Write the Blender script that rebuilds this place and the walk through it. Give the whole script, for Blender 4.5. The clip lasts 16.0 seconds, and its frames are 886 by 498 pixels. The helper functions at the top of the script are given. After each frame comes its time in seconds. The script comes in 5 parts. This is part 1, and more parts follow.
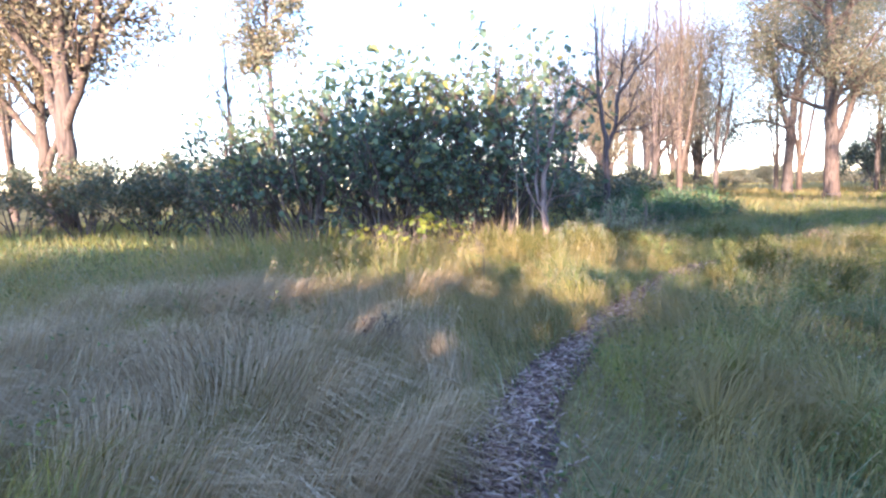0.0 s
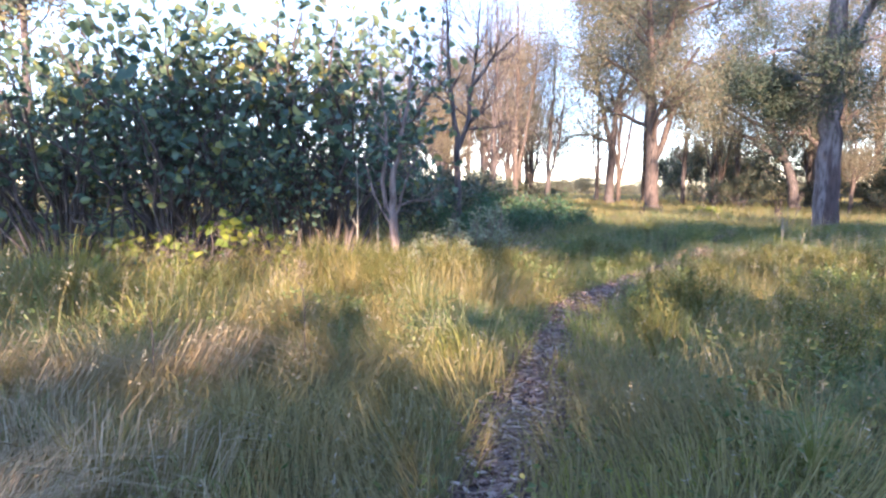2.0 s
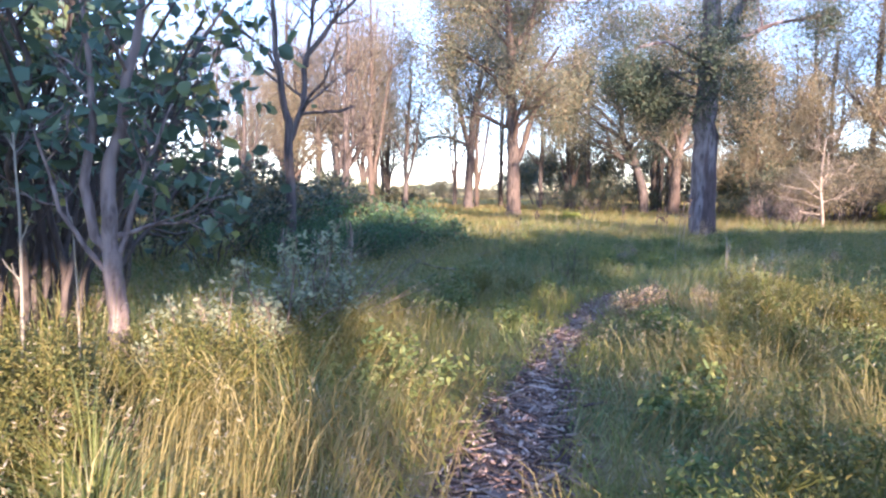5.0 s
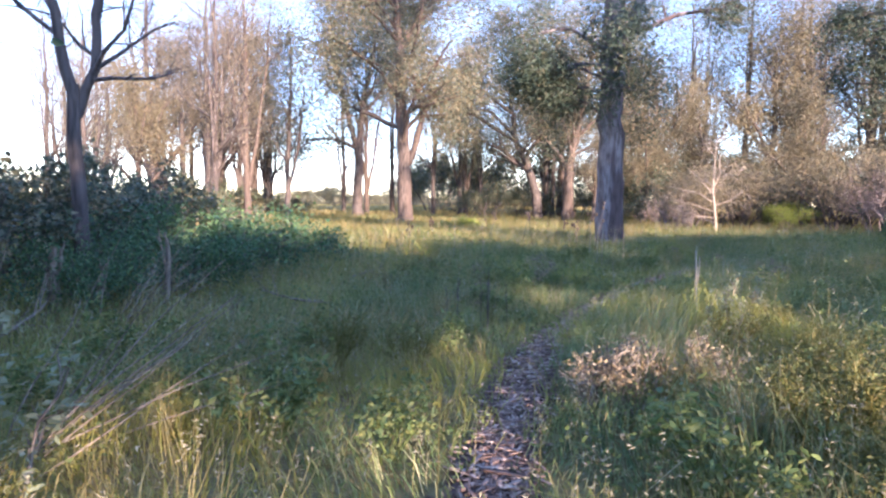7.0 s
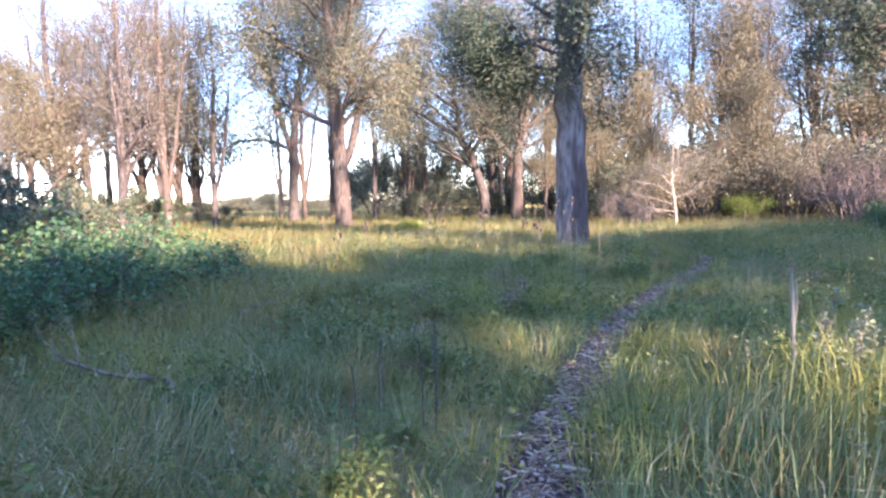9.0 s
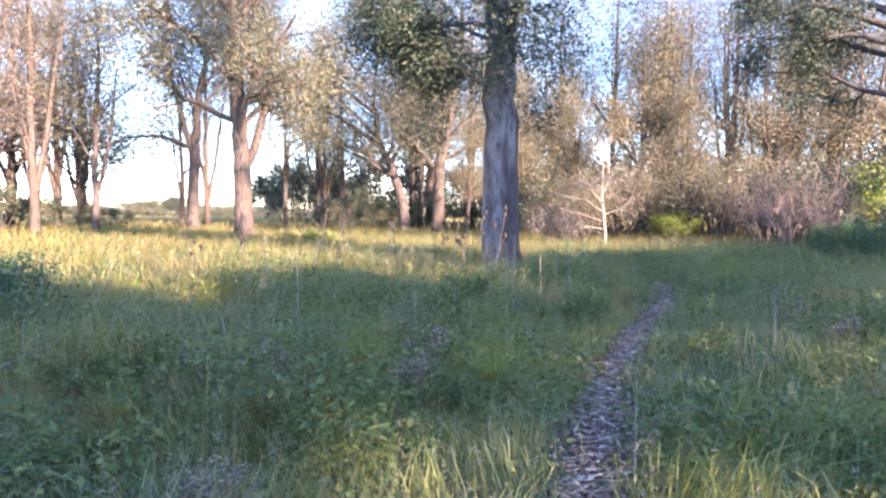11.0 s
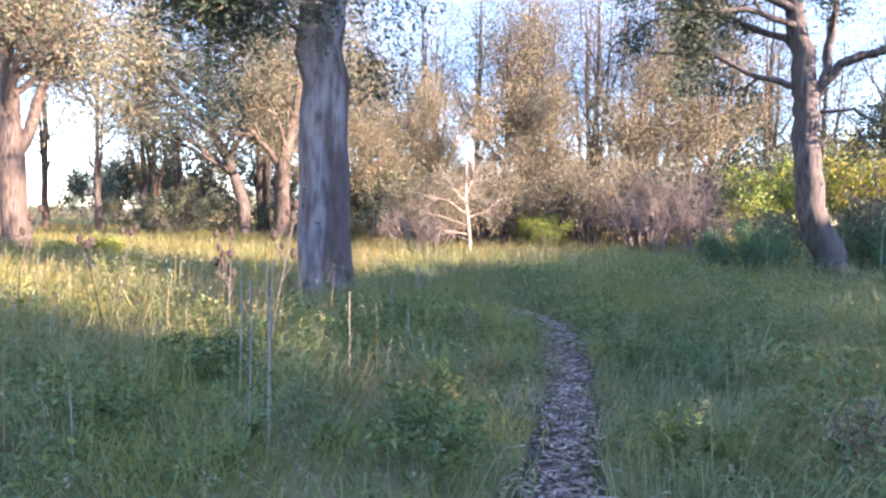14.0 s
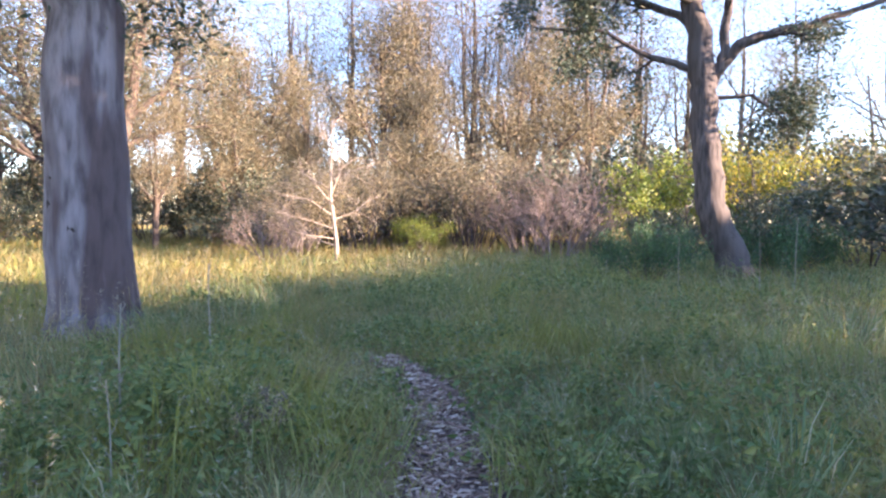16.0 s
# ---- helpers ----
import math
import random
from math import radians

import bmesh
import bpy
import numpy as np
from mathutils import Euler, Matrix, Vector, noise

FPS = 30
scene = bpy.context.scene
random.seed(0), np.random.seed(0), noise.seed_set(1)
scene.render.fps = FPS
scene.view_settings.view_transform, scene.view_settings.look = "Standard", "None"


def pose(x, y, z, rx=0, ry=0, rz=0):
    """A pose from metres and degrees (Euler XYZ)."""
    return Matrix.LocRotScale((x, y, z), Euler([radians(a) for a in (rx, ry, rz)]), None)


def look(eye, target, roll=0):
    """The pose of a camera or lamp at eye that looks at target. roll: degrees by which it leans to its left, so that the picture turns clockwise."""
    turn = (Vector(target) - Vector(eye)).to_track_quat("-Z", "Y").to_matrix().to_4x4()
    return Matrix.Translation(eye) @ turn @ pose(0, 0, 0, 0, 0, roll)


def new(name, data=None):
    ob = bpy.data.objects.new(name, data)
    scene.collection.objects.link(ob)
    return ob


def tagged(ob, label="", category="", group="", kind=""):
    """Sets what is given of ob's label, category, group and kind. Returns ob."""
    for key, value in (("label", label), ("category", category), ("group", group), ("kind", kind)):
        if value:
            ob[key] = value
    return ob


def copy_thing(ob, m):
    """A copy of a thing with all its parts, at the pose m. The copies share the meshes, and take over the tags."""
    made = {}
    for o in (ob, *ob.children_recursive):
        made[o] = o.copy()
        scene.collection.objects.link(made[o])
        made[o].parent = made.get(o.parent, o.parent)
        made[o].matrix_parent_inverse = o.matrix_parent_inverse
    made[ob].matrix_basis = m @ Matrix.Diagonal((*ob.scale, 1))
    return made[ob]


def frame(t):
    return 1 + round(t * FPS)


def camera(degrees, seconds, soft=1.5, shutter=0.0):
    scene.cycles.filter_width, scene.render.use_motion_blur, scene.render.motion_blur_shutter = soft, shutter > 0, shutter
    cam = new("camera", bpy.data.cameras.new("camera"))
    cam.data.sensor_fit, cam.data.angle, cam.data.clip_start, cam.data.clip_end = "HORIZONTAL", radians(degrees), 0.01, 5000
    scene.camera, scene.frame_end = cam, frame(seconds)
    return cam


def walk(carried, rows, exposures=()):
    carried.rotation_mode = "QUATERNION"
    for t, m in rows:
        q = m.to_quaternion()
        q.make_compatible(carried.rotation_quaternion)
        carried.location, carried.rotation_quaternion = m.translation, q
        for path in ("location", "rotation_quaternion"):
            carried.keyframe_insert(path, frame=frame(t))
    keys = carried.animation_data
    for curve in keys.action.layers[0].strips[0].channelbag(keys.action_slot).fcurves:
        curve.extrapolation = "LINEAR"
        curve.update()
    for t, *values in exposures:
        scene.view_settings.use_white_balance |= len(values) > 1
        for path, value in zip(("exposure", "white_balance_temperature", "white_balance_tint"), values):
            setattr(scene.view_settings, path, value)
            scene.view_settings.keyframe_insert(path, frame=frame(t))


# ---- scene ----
cam = camera(71.5, 16.0, soft=2.4)
EXPOSURE, SKY, SUN, TINT = 2.45, 0.15, 5.0, 31
PATH = [
    (0, (0.949, 0.147, 1.38), (0.831, 2.133, 1.176), -1.3),
    (0.5, (0.929, 0.778, 1.368), (0.924, 2.767, 1.158), -0.9),
    (1, (0.94, 1.547, 1.338), (1.057, 3.533, 1.128), -0.4),
    (1.5, (0.962, 2.228, 1.333), (1.201, 4.203, 1.127), 0.3),
    (2, (1.061, 2.896, 1.328), (1.472, 4.844, 1.131), 0.8),
    (2.5, (1.257, 3.539, 1.292), (1.815, 5.45, 1.104), 1.3),
    (3, (1.516, 4.106, 1.287), (2.202, 5.976, 1.109), 1.6),
    (3.2, (1.595, 4.366, 1.304), (2.318, 6.222, 1.123), 1.7),
    (5.3, (2.498, 6.916, 1.375), (3.376, 8.704, 1.199), 0.8),
    (5.5, (2.621, 7.126, 1.365), (3.528, 8.9, 1.19), 0.8),
    (6, (3.018, 7.742, 1.362), (4.028, 9.459, 1.189), 1.1),
    (6.5, (3.431, 8.356, 1.321), (4.547, 10.008, 1.159), 1.3),
    (7, (3.889, 9.0, 1.305), (5.035, 10.632, 1.152), 0.6),
    (7.5, (4.265, 9.557, 1.282), (5.437, 11.17, 1.13), 0.2),
    (8, (4.709, 10.059, 1.282), (5.896, 11.662, 1.134), -0.4),
    (8.5, (5.167, 10.597, 1.261), (6.407, 12.158, 1.109), -0.9),
    (9, (5.624, 11.078, 1.273), (6.904, 12.607, 1.124), -1.3),
    (9.5, (6.033, 11.523, 1.231), (7.363, 13.008, 1.071), -1.0),
    (9.7, (6.25, 11.728, 1.198), (7.601, 13.194, 1.044), -0.5),
    (11.8, (8.568, 13.494, 1.223), (10.093, 14.783, 1.114), 0.0),
    (12, (8.834, 13.632, 1.243), (10.374, 14.902, 1.131), -0.1),
    (12.5, (9.409, 13.979, 1.22), (11.016, 15.164, 1.108), -0.0),
    (13, (9.991, 14.259, 1.215), (11.622, 15.412, 1.107), -0.3),
    (13.5, (10.597, 14.562, 1.194), (12.264, 15.661, 1.087), -0.0),
    (14, (11.268, 14.832, 1.208), (12.991, 15.843, 1.11), 0.8),
    (14.5, (11.85, 15.116, 1.189), (13.622, 16.039, 1.089), 0.8),
    (15, (12.471, 15.36, 1.196), (14.28, 16.209, 1.103), 0.3),
    (15.5, (13.089, 15.524, 1.185), (14.947, 16.258, 1.084), -0.2),
    (16, (13.801, 15.693, 1.199), (15.686, 16.357, 1.111), 0.1),
]
walk(cam, [(t, look(eye, target, roll)) for t, eye, target, roll in PATH], [(t, EXPOSURE + e, k, TINT) for t, e, k in ((0.0, 0.07, 5150), (0.6, 0.07, 5150), (1.5, -0.15, 5150), (2.5, -0.2, 5200), (5.5, -0.25, 5050), (6.5, -0.2, 5050), (7.5, -0.35, 4950), (8.0, -0.4, 4900), (9.0, 0.0, 4950), (9.5, 0.05, 5000), (12.0, 0.22, 5150), (13.0, 0.22, 5200), (14.0, 0.2, 5150), (15.0, 0.3, 5350), (16.0, 0.12, 5350))])

# ---- world and sun: a low evening sun, clear bright sky ----
SUN_ELEVATION, SUN_AZIMUTH = 11.0, 186.0
world = bpy.data.worlds.new("evening_sky")
scene.world = world
world.use_nodes = True
wn = world.node_tree.nodes
sky = wn.new("ShaderNodeTexSky")
sky.sky_type = "NISHITA"
sky.sun_disc = False
sky.sun_elevation = radians(SUN_ELEVATION)
sky.sun_rotation = radians(SUN_AZIMUTH)
sky.dust_density = 0.1
sky.air_density = 1.0
wn["Background"].inputs["Strength"].default_value = SKY
world.node_tree.links.new(sky.outputs[0], wn["Background"].inputs["Color"])
sun_data = bpy.data.lights.new("sun", "SUN")
sun_data.energy, sun_data.angle, sun_data.color = SUN, radians(0.6), (1.0, 0.74, 0.42)
sun = new("sun", sun_data)
sa, se = radians(SUN_AZIMUTH), radians(SUN_ELEVATION)
sun.matrix_world = look((60 * math.sin(sa) * math.cos(se), 60 * math.cos(sa) * math.cos(se), 60 * math.sin(se)), (0, 0, 0))


# ---- materials ----
def ramp(nt, source, stops):
    node = nt.nodes.new("ShaderNodeValToRGB")
    el = node.color_ramp.elements
    while len(el) < len(stops):
        el.new(0.5)
    for e, (pos, col) in zip(el, stops):
        e.position, e.color = pos, (*col, 1)
    nt.links.new(source, node.inputs[0])
    return node.outputs[0]


def mixed(nt, a, b, fac, mode="MIX"):
    node = nt.nodes.new("ShaderNodeMix")
    node.data_type, node.blend_type = "RGBA", mode
    for sock, val in ((node.inputs[0], fac), (node.inputs[6], a), (node.inputs[7], b)):
        if isinstance(val, (int, float)):
            sock.default_value = val
        elif isinstance(val, tuple):
            sock.default_value = (*val, 1)
        else:
            nt.links.new(val, sock)
    return node.outputs[2]


def noise_out(nt, scale, detail=4.0, stretch=None):
    tc = nt.nodes.new("ShaderNodeNewGeometry" if stretch is None else "ShaderNodeTexCoord")
    n = nt.nodes.new("ShaderNodeTexNoise")
    n.inputs["Scale"].default_value = scale
    n.inputs["Detail"].default_value = detail
    if stretch is None:
        nt.links.new(tc.outputs["Position"], n.inputs["Vector"])
    else:
        mp = nt.nodes.new("ShaderNodeMapping")
        mp.inputs["Scale"].default_value = stretch
        nt.links.new(tc.outputs["Object"], mp.inputs["Vector"])
        nt.links.new(mp.outputs[0], n.inputs["Vector"])
    return n.outputs["Fac"]


def base_material(name, rough):
    m = bpy.data.materials.new(name)
    m.use_nodes = True
    p = m.node_tree.nodes["Principled BSDF"]
    p.inputs["Roughness"].default_value = rough
    return m, m.node_tree, p


def leaf_material(name, stops, through_light=0.35, rough=0.45, patch=None, patch_scale=0.5):
    """Leaves or blades: a colour for each by chance, patches of another tint, some light let through."""
    m, nt, p = base_material(name, rough)
    geo = nt.nodes.new("ShaderNodeNewGeometry")
    col = ramp(nt, geo.outputs["Random Per Island"], stops)
    if patch:
        f = ramp(nt, noise_out(nt, patch_scale, 3.0), [(0.42, (0, 0, 0)), (0.62, (1, 1, 1))])
        col = mixed(nt, col, patch, f)
    nt.links.new(col, p.inputs["Base Color"])
    p.inputs["Specular IOR Level"].default_value = 0.35
    if through_light > 0:
        tr = nt.nodes.new("ShaderNodeBsdfTranslucent")
        nt.links.new(col, tr.inputs["Color"])
        mx = nt.nodes.new("ShaderNodeMixShader")
        mx.inputs[0].default_value = through_light
        nt.links.new(p.outputs[0], mx.inputs[1])
        nt.links.new(tr.outputs[0], mx.inputs[2])
        nt.links.new(mx.outputs[0], nt.nodes["Material Output"].inputs["Surface"])
    return m


def bark_material(name, light, dark, patchy, stretch=(14, 14, 2.2), bump=0.5):
    """Bark: long vertical fissures, broad patches of shed and old bark."""
    m, nt, p = base_material(name, 0.85)
    fine = noise_out(nt, 1.0, 8.0, stretch)
    broad = noise_out(nt, 1.0, 3.0, (2.3, 2.3, 0.3))
    a = ramp(nt, fine, [(0.3, dark), (0.7, light)])
    b = mixed(nt, a, patchy, ramp(nt, broad, [(0.47, (0, 0, 0)), (0.56, (1, 1, 1))]))
    c = mixed(nt, b, ramp(nt, fine, [(0.25, (0.35, 0.33, 0.33)), (0.55, (1, 1, 1))]), 0.75, "MULTIPLY")
    nt.links.new(c, p.inputs["Base Color"])
    bp = nt.nodes.new("ShaderNodeBump")
    bp.inputs["Strength"].default_value, bp.inputs["Distance"].default_value = bump, 0.03
    nt.links.new(fine, bp.inputs["Height"])
    nt.links.new(bp.outputs[0], p.inputs["Normal"])
    return m


M_BARK_BIG = bark_material("bark_grey", (0.28, 0.235, 0.225), (0.155, 0.12, 0.113), (0.105, 0.07, 0.062), (10, 10, 2.8), 0.8)
M_BARK_GUM = bark_material("bark_tan", (0.18, 0.13, 0.095), (0.06, 0.043, 0.034), (0.12, 0.083, 0.062))
M_BARK_DARK = bark_material("bark_dark", (0.17, 0.13, 0.11), (0.05, 0.04, 0.035), (0.11, 0.085, 0.07))
M_BARK_PALE = bark_material("bark_pale", (0.50, 0.41, 0.32), (0.28, 0.21, 0.15), (0.40, 0.32, 0.24), (20, 20, 4), 0.3)
M_BARK_PINK = bark_material("bark_pinkish", (0.32, 0.245, 0.205), (0.15, 0.105, 0.085), (0.24, 0.175, 0.145), (20, 20, 4), 0.3)
M_DEADWOOD = bark_material("dead_wood", (0.33, 0.265, 0.19), (0.15, 0.115, 0.08), (0.26, 0.205, 0.145), (25, 25, 4), 0.3)
M_MULBERRY = leaf_material("broad_leaf_dark", [(0, (0.07, 0.11, 0.075)), (0.6, (0.13, 0.19, 0.115)), (0.9, (0.21, 0.25, 0.10)), (1, (0.38, 0.33, 0.08))], 0.35, 0.28)
M_HEDGE = leaf_material("hedge_leaf", [(0, (0.06, 0.08, 0.05)), (0.6, (0.12, 0.135, 0.075)), (1, (0.26, 0.21, 0.11))], 0.25, 0.45)
M_GUM = leaf_material("gum_leaf", [(0, (0.12, 0.135, 0.085)), (0.6, (0.20, 0.195, 0.12)), (1, (0.34, 0.26, 0.14))], 0.3, 0.5)
M_GUM_BLUE = leaf_material("gum_leaf_bluish", [(0, (0.075, 0.095, 0.08)), (0.6, (0.13, 0.145, 0.11)), (1, (0.24, 0.20, 0.12))], 0.25, 0.5)
M_GUM_DARK = leaf_material("needle_leaf_dark", [(0, (0.05, 0.075, 0.048)), (0.7, (0.085, 0.11, 0.065)), (1, (0.16, 0.14, 0.08))], 0.2, 0.55)
M_AUTUMN = leaf_material("autumn_leaf", [(0, (0.155, 0.145, 0.085)), (0.5, (0.235, 0.20, 0.115)), (1, (0.36, 0.275, 0.15))], 0.35, 0.5)
M_PINK = leaf_material("bare_twig_haze", [(0, (0.18, 0.155, 0.12)), (0.6, (0.265, 0.225, 0.165)), (1, (0.37, 0.30, 0.20))], 0.3, 0.6)
M_YELLOW = leaf_material("yellow_leaf", [(0, (0.16, 0.18, 0.03)), (0.5, (0.36, 0.32, 0.03)), (1, (0.52, 0.40, 0.04))], 0.4, 0.45)
M_LIME = leaf_material("lime_leaf", [(0, (0.12, 0.17, 0.03)), (0.6, (0.24, 0.28, 0.04)), (1, (0.36, 0.34, 0.05))], 0.4, 0.45)
M_VINE = leaf_material("vine_leaf", [(0, (0.055, 0.11, 0.05)), (0.7, (0.10, 0.18, 0.07)), (1, (0.17, 0.24, 0.085))], 0.3, 0.45)
M_SAGE = leaf_material("sage_leaf", [(0, (0.20, 0.23, 0.14)), (0.6, (0.30, 0.32, 0.18)), (1, (0.42, 0.40, 0.22))], 0.3, 0.5)
M_GREEN = leaf_material("green_grass", [(0, (0.07, 0.115, 0.045)), (0.35, (0.15, 0.22, 0.08)), (0.72, (0.27, 0.31, 0.125)), (0.9, (0.42, 0.38, 0.20)), (1, (0.56, 0.49, 0.31))], 0.4, 0.5, (0.34, 0.32, 0.06), 0.6)
M_DRY = leaf_material("dry_grass", [(0, (0.21, 0.165, 0.045)), (0.5, (0.37, 0.295, 0.09)), (1, (0.50, 0.41, 0.17))], 0.35, 0.55, (0.33, 0.25, 0.095), 0.8)
M_SWATHE = leaf_material("laid_grass", [(0, (0.30, 0.205, 0.095)), (0.5, (0.50, 0.37, 0.19)), (1, (0.66, 0.53, 0.32))], 0.35, 0.55)
M_STRAW = leaf_material("pale_straw", [(0, (0.22, 0.185, 0.13)), (1, (0.38, 0.33, 0.25))], 0.1, 0.7)
M_FORB = leaf_material("forb_leaf", [(0, (0.095, 0.14, 0.042)), (0.6, (0.165, 0.205, 0.06)), (1, (0.29, 0.29, 0.085))], 0.35, 0.5)
M_SEED = leaf_material("seed_husk", [(0, (0.24, 0.20, 0.11)), (0.6, (0.37, 0.32, 0.20)), (1, (0.48, 0.43, 0.32))], 0.25, 0.7)
M_WEED = leaf_material("weed_leaf", [(0, (0.09, 0.105, 0.028)), (0.5, (0.17, 0.165, 0.038)), (0.85, (0.25, 0.205, 0.05)), (1, (0.34, 0.27, 0.11))], 0.35, 0.6)
M_TEASEL = leaf_material("teasel_head_brown", [(0, (0.035, 0.025, 0.02)), (1, (0.07, 0.05, 0.035))], 0.0, 0.8)
M_CHIP = leaf_material("bark_chip", [(0, (0.10, 0.06, 0.045)), (0.45, (0.27, 0.172, 0.126)), (0.8, (0.43, 0.305, 0.235)), (1, (0.62, 0.50, 0.40))], 0.0, 0.8)


def chip_part_material():
    m, nt, p = base_material("bark_chip_single", 0.8)
    oi = nt.nodes.new("ShaderNodeObjectInfo")
    c = ramp(nt, oi.outputs["Random"], [(0, (0.10, 0.06, 0.045)), (0.45, (0.27, 0.172, 0.126)), (0.8, (0.43, 0.305, 0.235)), (1, (0.62, 0.50, 0.40))])
    c = mixed(nt, c, ramp(nt, noise_out(nt, 60, 4), [(0.3, (0.55, 0.5, 0.5)), (0.7, (1, 1, 1))]), 0.8, "MULTIPLY")
    nt.links.new(c, p.inputs["Base Color"])
    return m


def soil_material(name, stops, scale, fine_scale, rough=0.95):
    m, nt, p = base_material(name, rough)
    p.inputs["Specular IOR Level"].default_value = 0.0
    a = ramp(nt, noise_out(nt, scale, 6), stops)
    f = noise_out(nt, fine_scale, 8)
    c = mixed(nt, a, ramp(nt, f, [(0.3, (0.45, 0.45, 0.45)), (0.7, (1.0, 1.0, 1.0))]), 0.85, "MULTIPLY")
    nt.links.new(c, p.inputs["Base Color"])
    bp = nt.nodes.new("ShaderNodeBump")
    bp.inputs["Strength"].default_value, bp.inputs["Distance"].default_value = 0.8, 0.05
    nt.links.new(f, bp.inputs["Height"])
    nt.links.new(bp.outputs[0], p.inputs["Normal"])
    return m


M_CHIP_ONE = chip_part_material()
M_GROUND = soil_material("meadow_soil", [(0.3, (0.15, 0.14, 0.06)), (0.5, (0.24, 0.20, 0.09)), (0.7, (0.36, 0.29, 0.15))], 0.35, 14)
M_PATH = soil_material("chip_litter", [(0.3, (0.13, 0.092, 0.08)), (0.7, (0.26, 0.195, 0.17))], 6, 60)


# ---- mesh helpers ----
def ground_z(x, y):
    """The lie of the land: nearly flat, softly uneven."""
    return 0.03 * np.sin(x * 0.21 + 1.0) * np.sin(y * 0.17) + 0.0


def mesh_object(name, verts, quads, tris, material, parent=None, label=""):
    me = bpy.data.meshes.new(name)
    verts = np.asarray(verts, np.float32).reshape(-1, 3)
    quads = np.asarray(quads, np.int32).reshape(-1, 4)
    tris = np.asarray(tris, np.int32).reshape(-1, 3)
    me.vertices.add(len(verts))
    me.vertices.foreach_set("co", verts.ravel())
    loops = np.concatenate([quads.ravel(), tris.ravel()])
    me.loops.add(len(loops))
    me.loops.foreach_set("vertex_index", loops)
    starts = np.concatenate([np.arange(len(quads)) * 4, len(quads) * 4 + np.arange(len(tris)) * 3]).astype(np.int32)
    me.polygons.add(len(starts))
    me.polygons.foreach_set("loop_start", starts)
    me.update(calc_edges=True)
    me.materials.append(material)
    ob = new(name, me)
    if parent:
        ob.parent = parent
    if label:
        tagged(ob, label)
    return ob


def smooth(ob):
    ob.data.polygons.foreach_set("use_smooth", np.ones(len(ob.data.polygons), bool))
    return ob


class Tubes:
    """Collects tapered tubes along bent lines into one mesh."""

    def __init__(self):
        self.v, self.q, self.n = [], [], 0

    def add(self, pts, radii, sides=6, wobble=0.0, rng=None):
        pts, radii = np.asarray(pts, float), np.asarray(radii, float)
        tang = np.gradient(pts, axis=0)
        tang /= np.linalg.norm(tang, axis=1)[:, None] + 1e-9
        ref = np.array([1.0, 0.13, 0.05]) if abs(tang[0][0]) < 0.8 else np.array([0.1, 1.0, 0.0])
        s = np.cross(tang, ref)
        s /= np.linalg.norm(s, axis=1)[:, None] + 1e-9
        u = np.cross(tang, s)
        a = np.linspace(0, 2 * np.pi, sides, endpoint=False)
        rad = radii[:, None] * np.ones(sides)[None]
        if wobble:
            lobes = rng.normal(0, wobble, sides)[None] + rng.normal(0, wobble * 0.5, rad.shape)
            rad = rad * (1 + lobes)
        ring = pts[:, None] + rad[..., None] * (np.cos(a)[None, :, None] * s[:, None] + np.sin(a)[None, :, None] * u[:, None])
        k = len(pts)
        i, j = np.meshgrid(np.arange(k - 1), np.arange(sides), indexing="ij")
        b = self.n
        self.q.append(np.stack([b + i * sides + j, b + i * sides + (j + 1) % sides, b + (i + 1) * sides + (j + 1) % sides, b + (i + 1) * sides + j], -1).reshape(-1, 4))
        self.v.append(ring.reshape(-1, 3))
        self.n += k * sides

    def make(self, name, material, parent=None, label=""):
        return smooth(mesh_object(name, np.concatenate(self.v), np.concatenate(self.q), [], material, parent, label))


def unit(v):
    return v / (np.linalg.norm(v, axis=-1, keepdims=True) + 1e-9)


def leaf_mesh(name, rng, pts, length, width, droop, material, parent=None, label="", spread=1.0):
    """One small folded leaf at each point."""
    n = len(pts)
    d = rng.normal(0, spread, (n, 3))
    d[:, 2] = d[:, 2] * 0.6 - droop
    d = unit(d)
    s = unit(np.cross(d, unit(rng.normal(0, 1, (n, 3)))))
    nn = np.cross(s, d)
    L = length * rng.uniform(0.6, 1.3, (n, 1))
    W = width * rng.uniform(0.6, 1.3, (n, 1))
    fold = nn * W * 0.18
    if np.max(width) > 0.78 * np.max(length):
        lo, hi = pts + d * L * 0.22, pts + d * L * 0.62
        v = np.stack([pts, lo + s * W * 0.46 + fold, hi + s * W * 0.40 + fold, pts + d * L - nn * L * 0.15, hi - s * W * 0.40 + fold, lo - s * W * 0.46 + fold], 1)
        b = np.arange(n)[:, None] * 6
        q = np.concatenate([b + [0, 1, 2, 3], b + [0, 3, 4, 5]], 1).reshape(-1, 4)
        return mesh_object(name, v, q, [], material, parent, label)
    mid = pts + d * L * 0.42
    v = np.stack([pts, mid + s * W * 0.5 + fold, pts + d * L - nn * L * 0.12, mid - s * W * 0.5 + fold], 1)
    b = np.arange(n)[:, None] * 4
    t = np.concatenate([b + [0, 1, 2], b + [0, 2, 3]], 1).reshape(-1, 3)
    return mesh_object(name, v, [], t, material, parent, label)


def limb_line(rng, p, d, length, segs, wander, up):
    pts = [p]
    for _ in range(segs):
        d = unit(d + rng.normal(0, wander, 3) + np.array([0, 0, up / segs]))
        p = p + d * length / segs
        pts.append(p)
    return np.array(pts), d


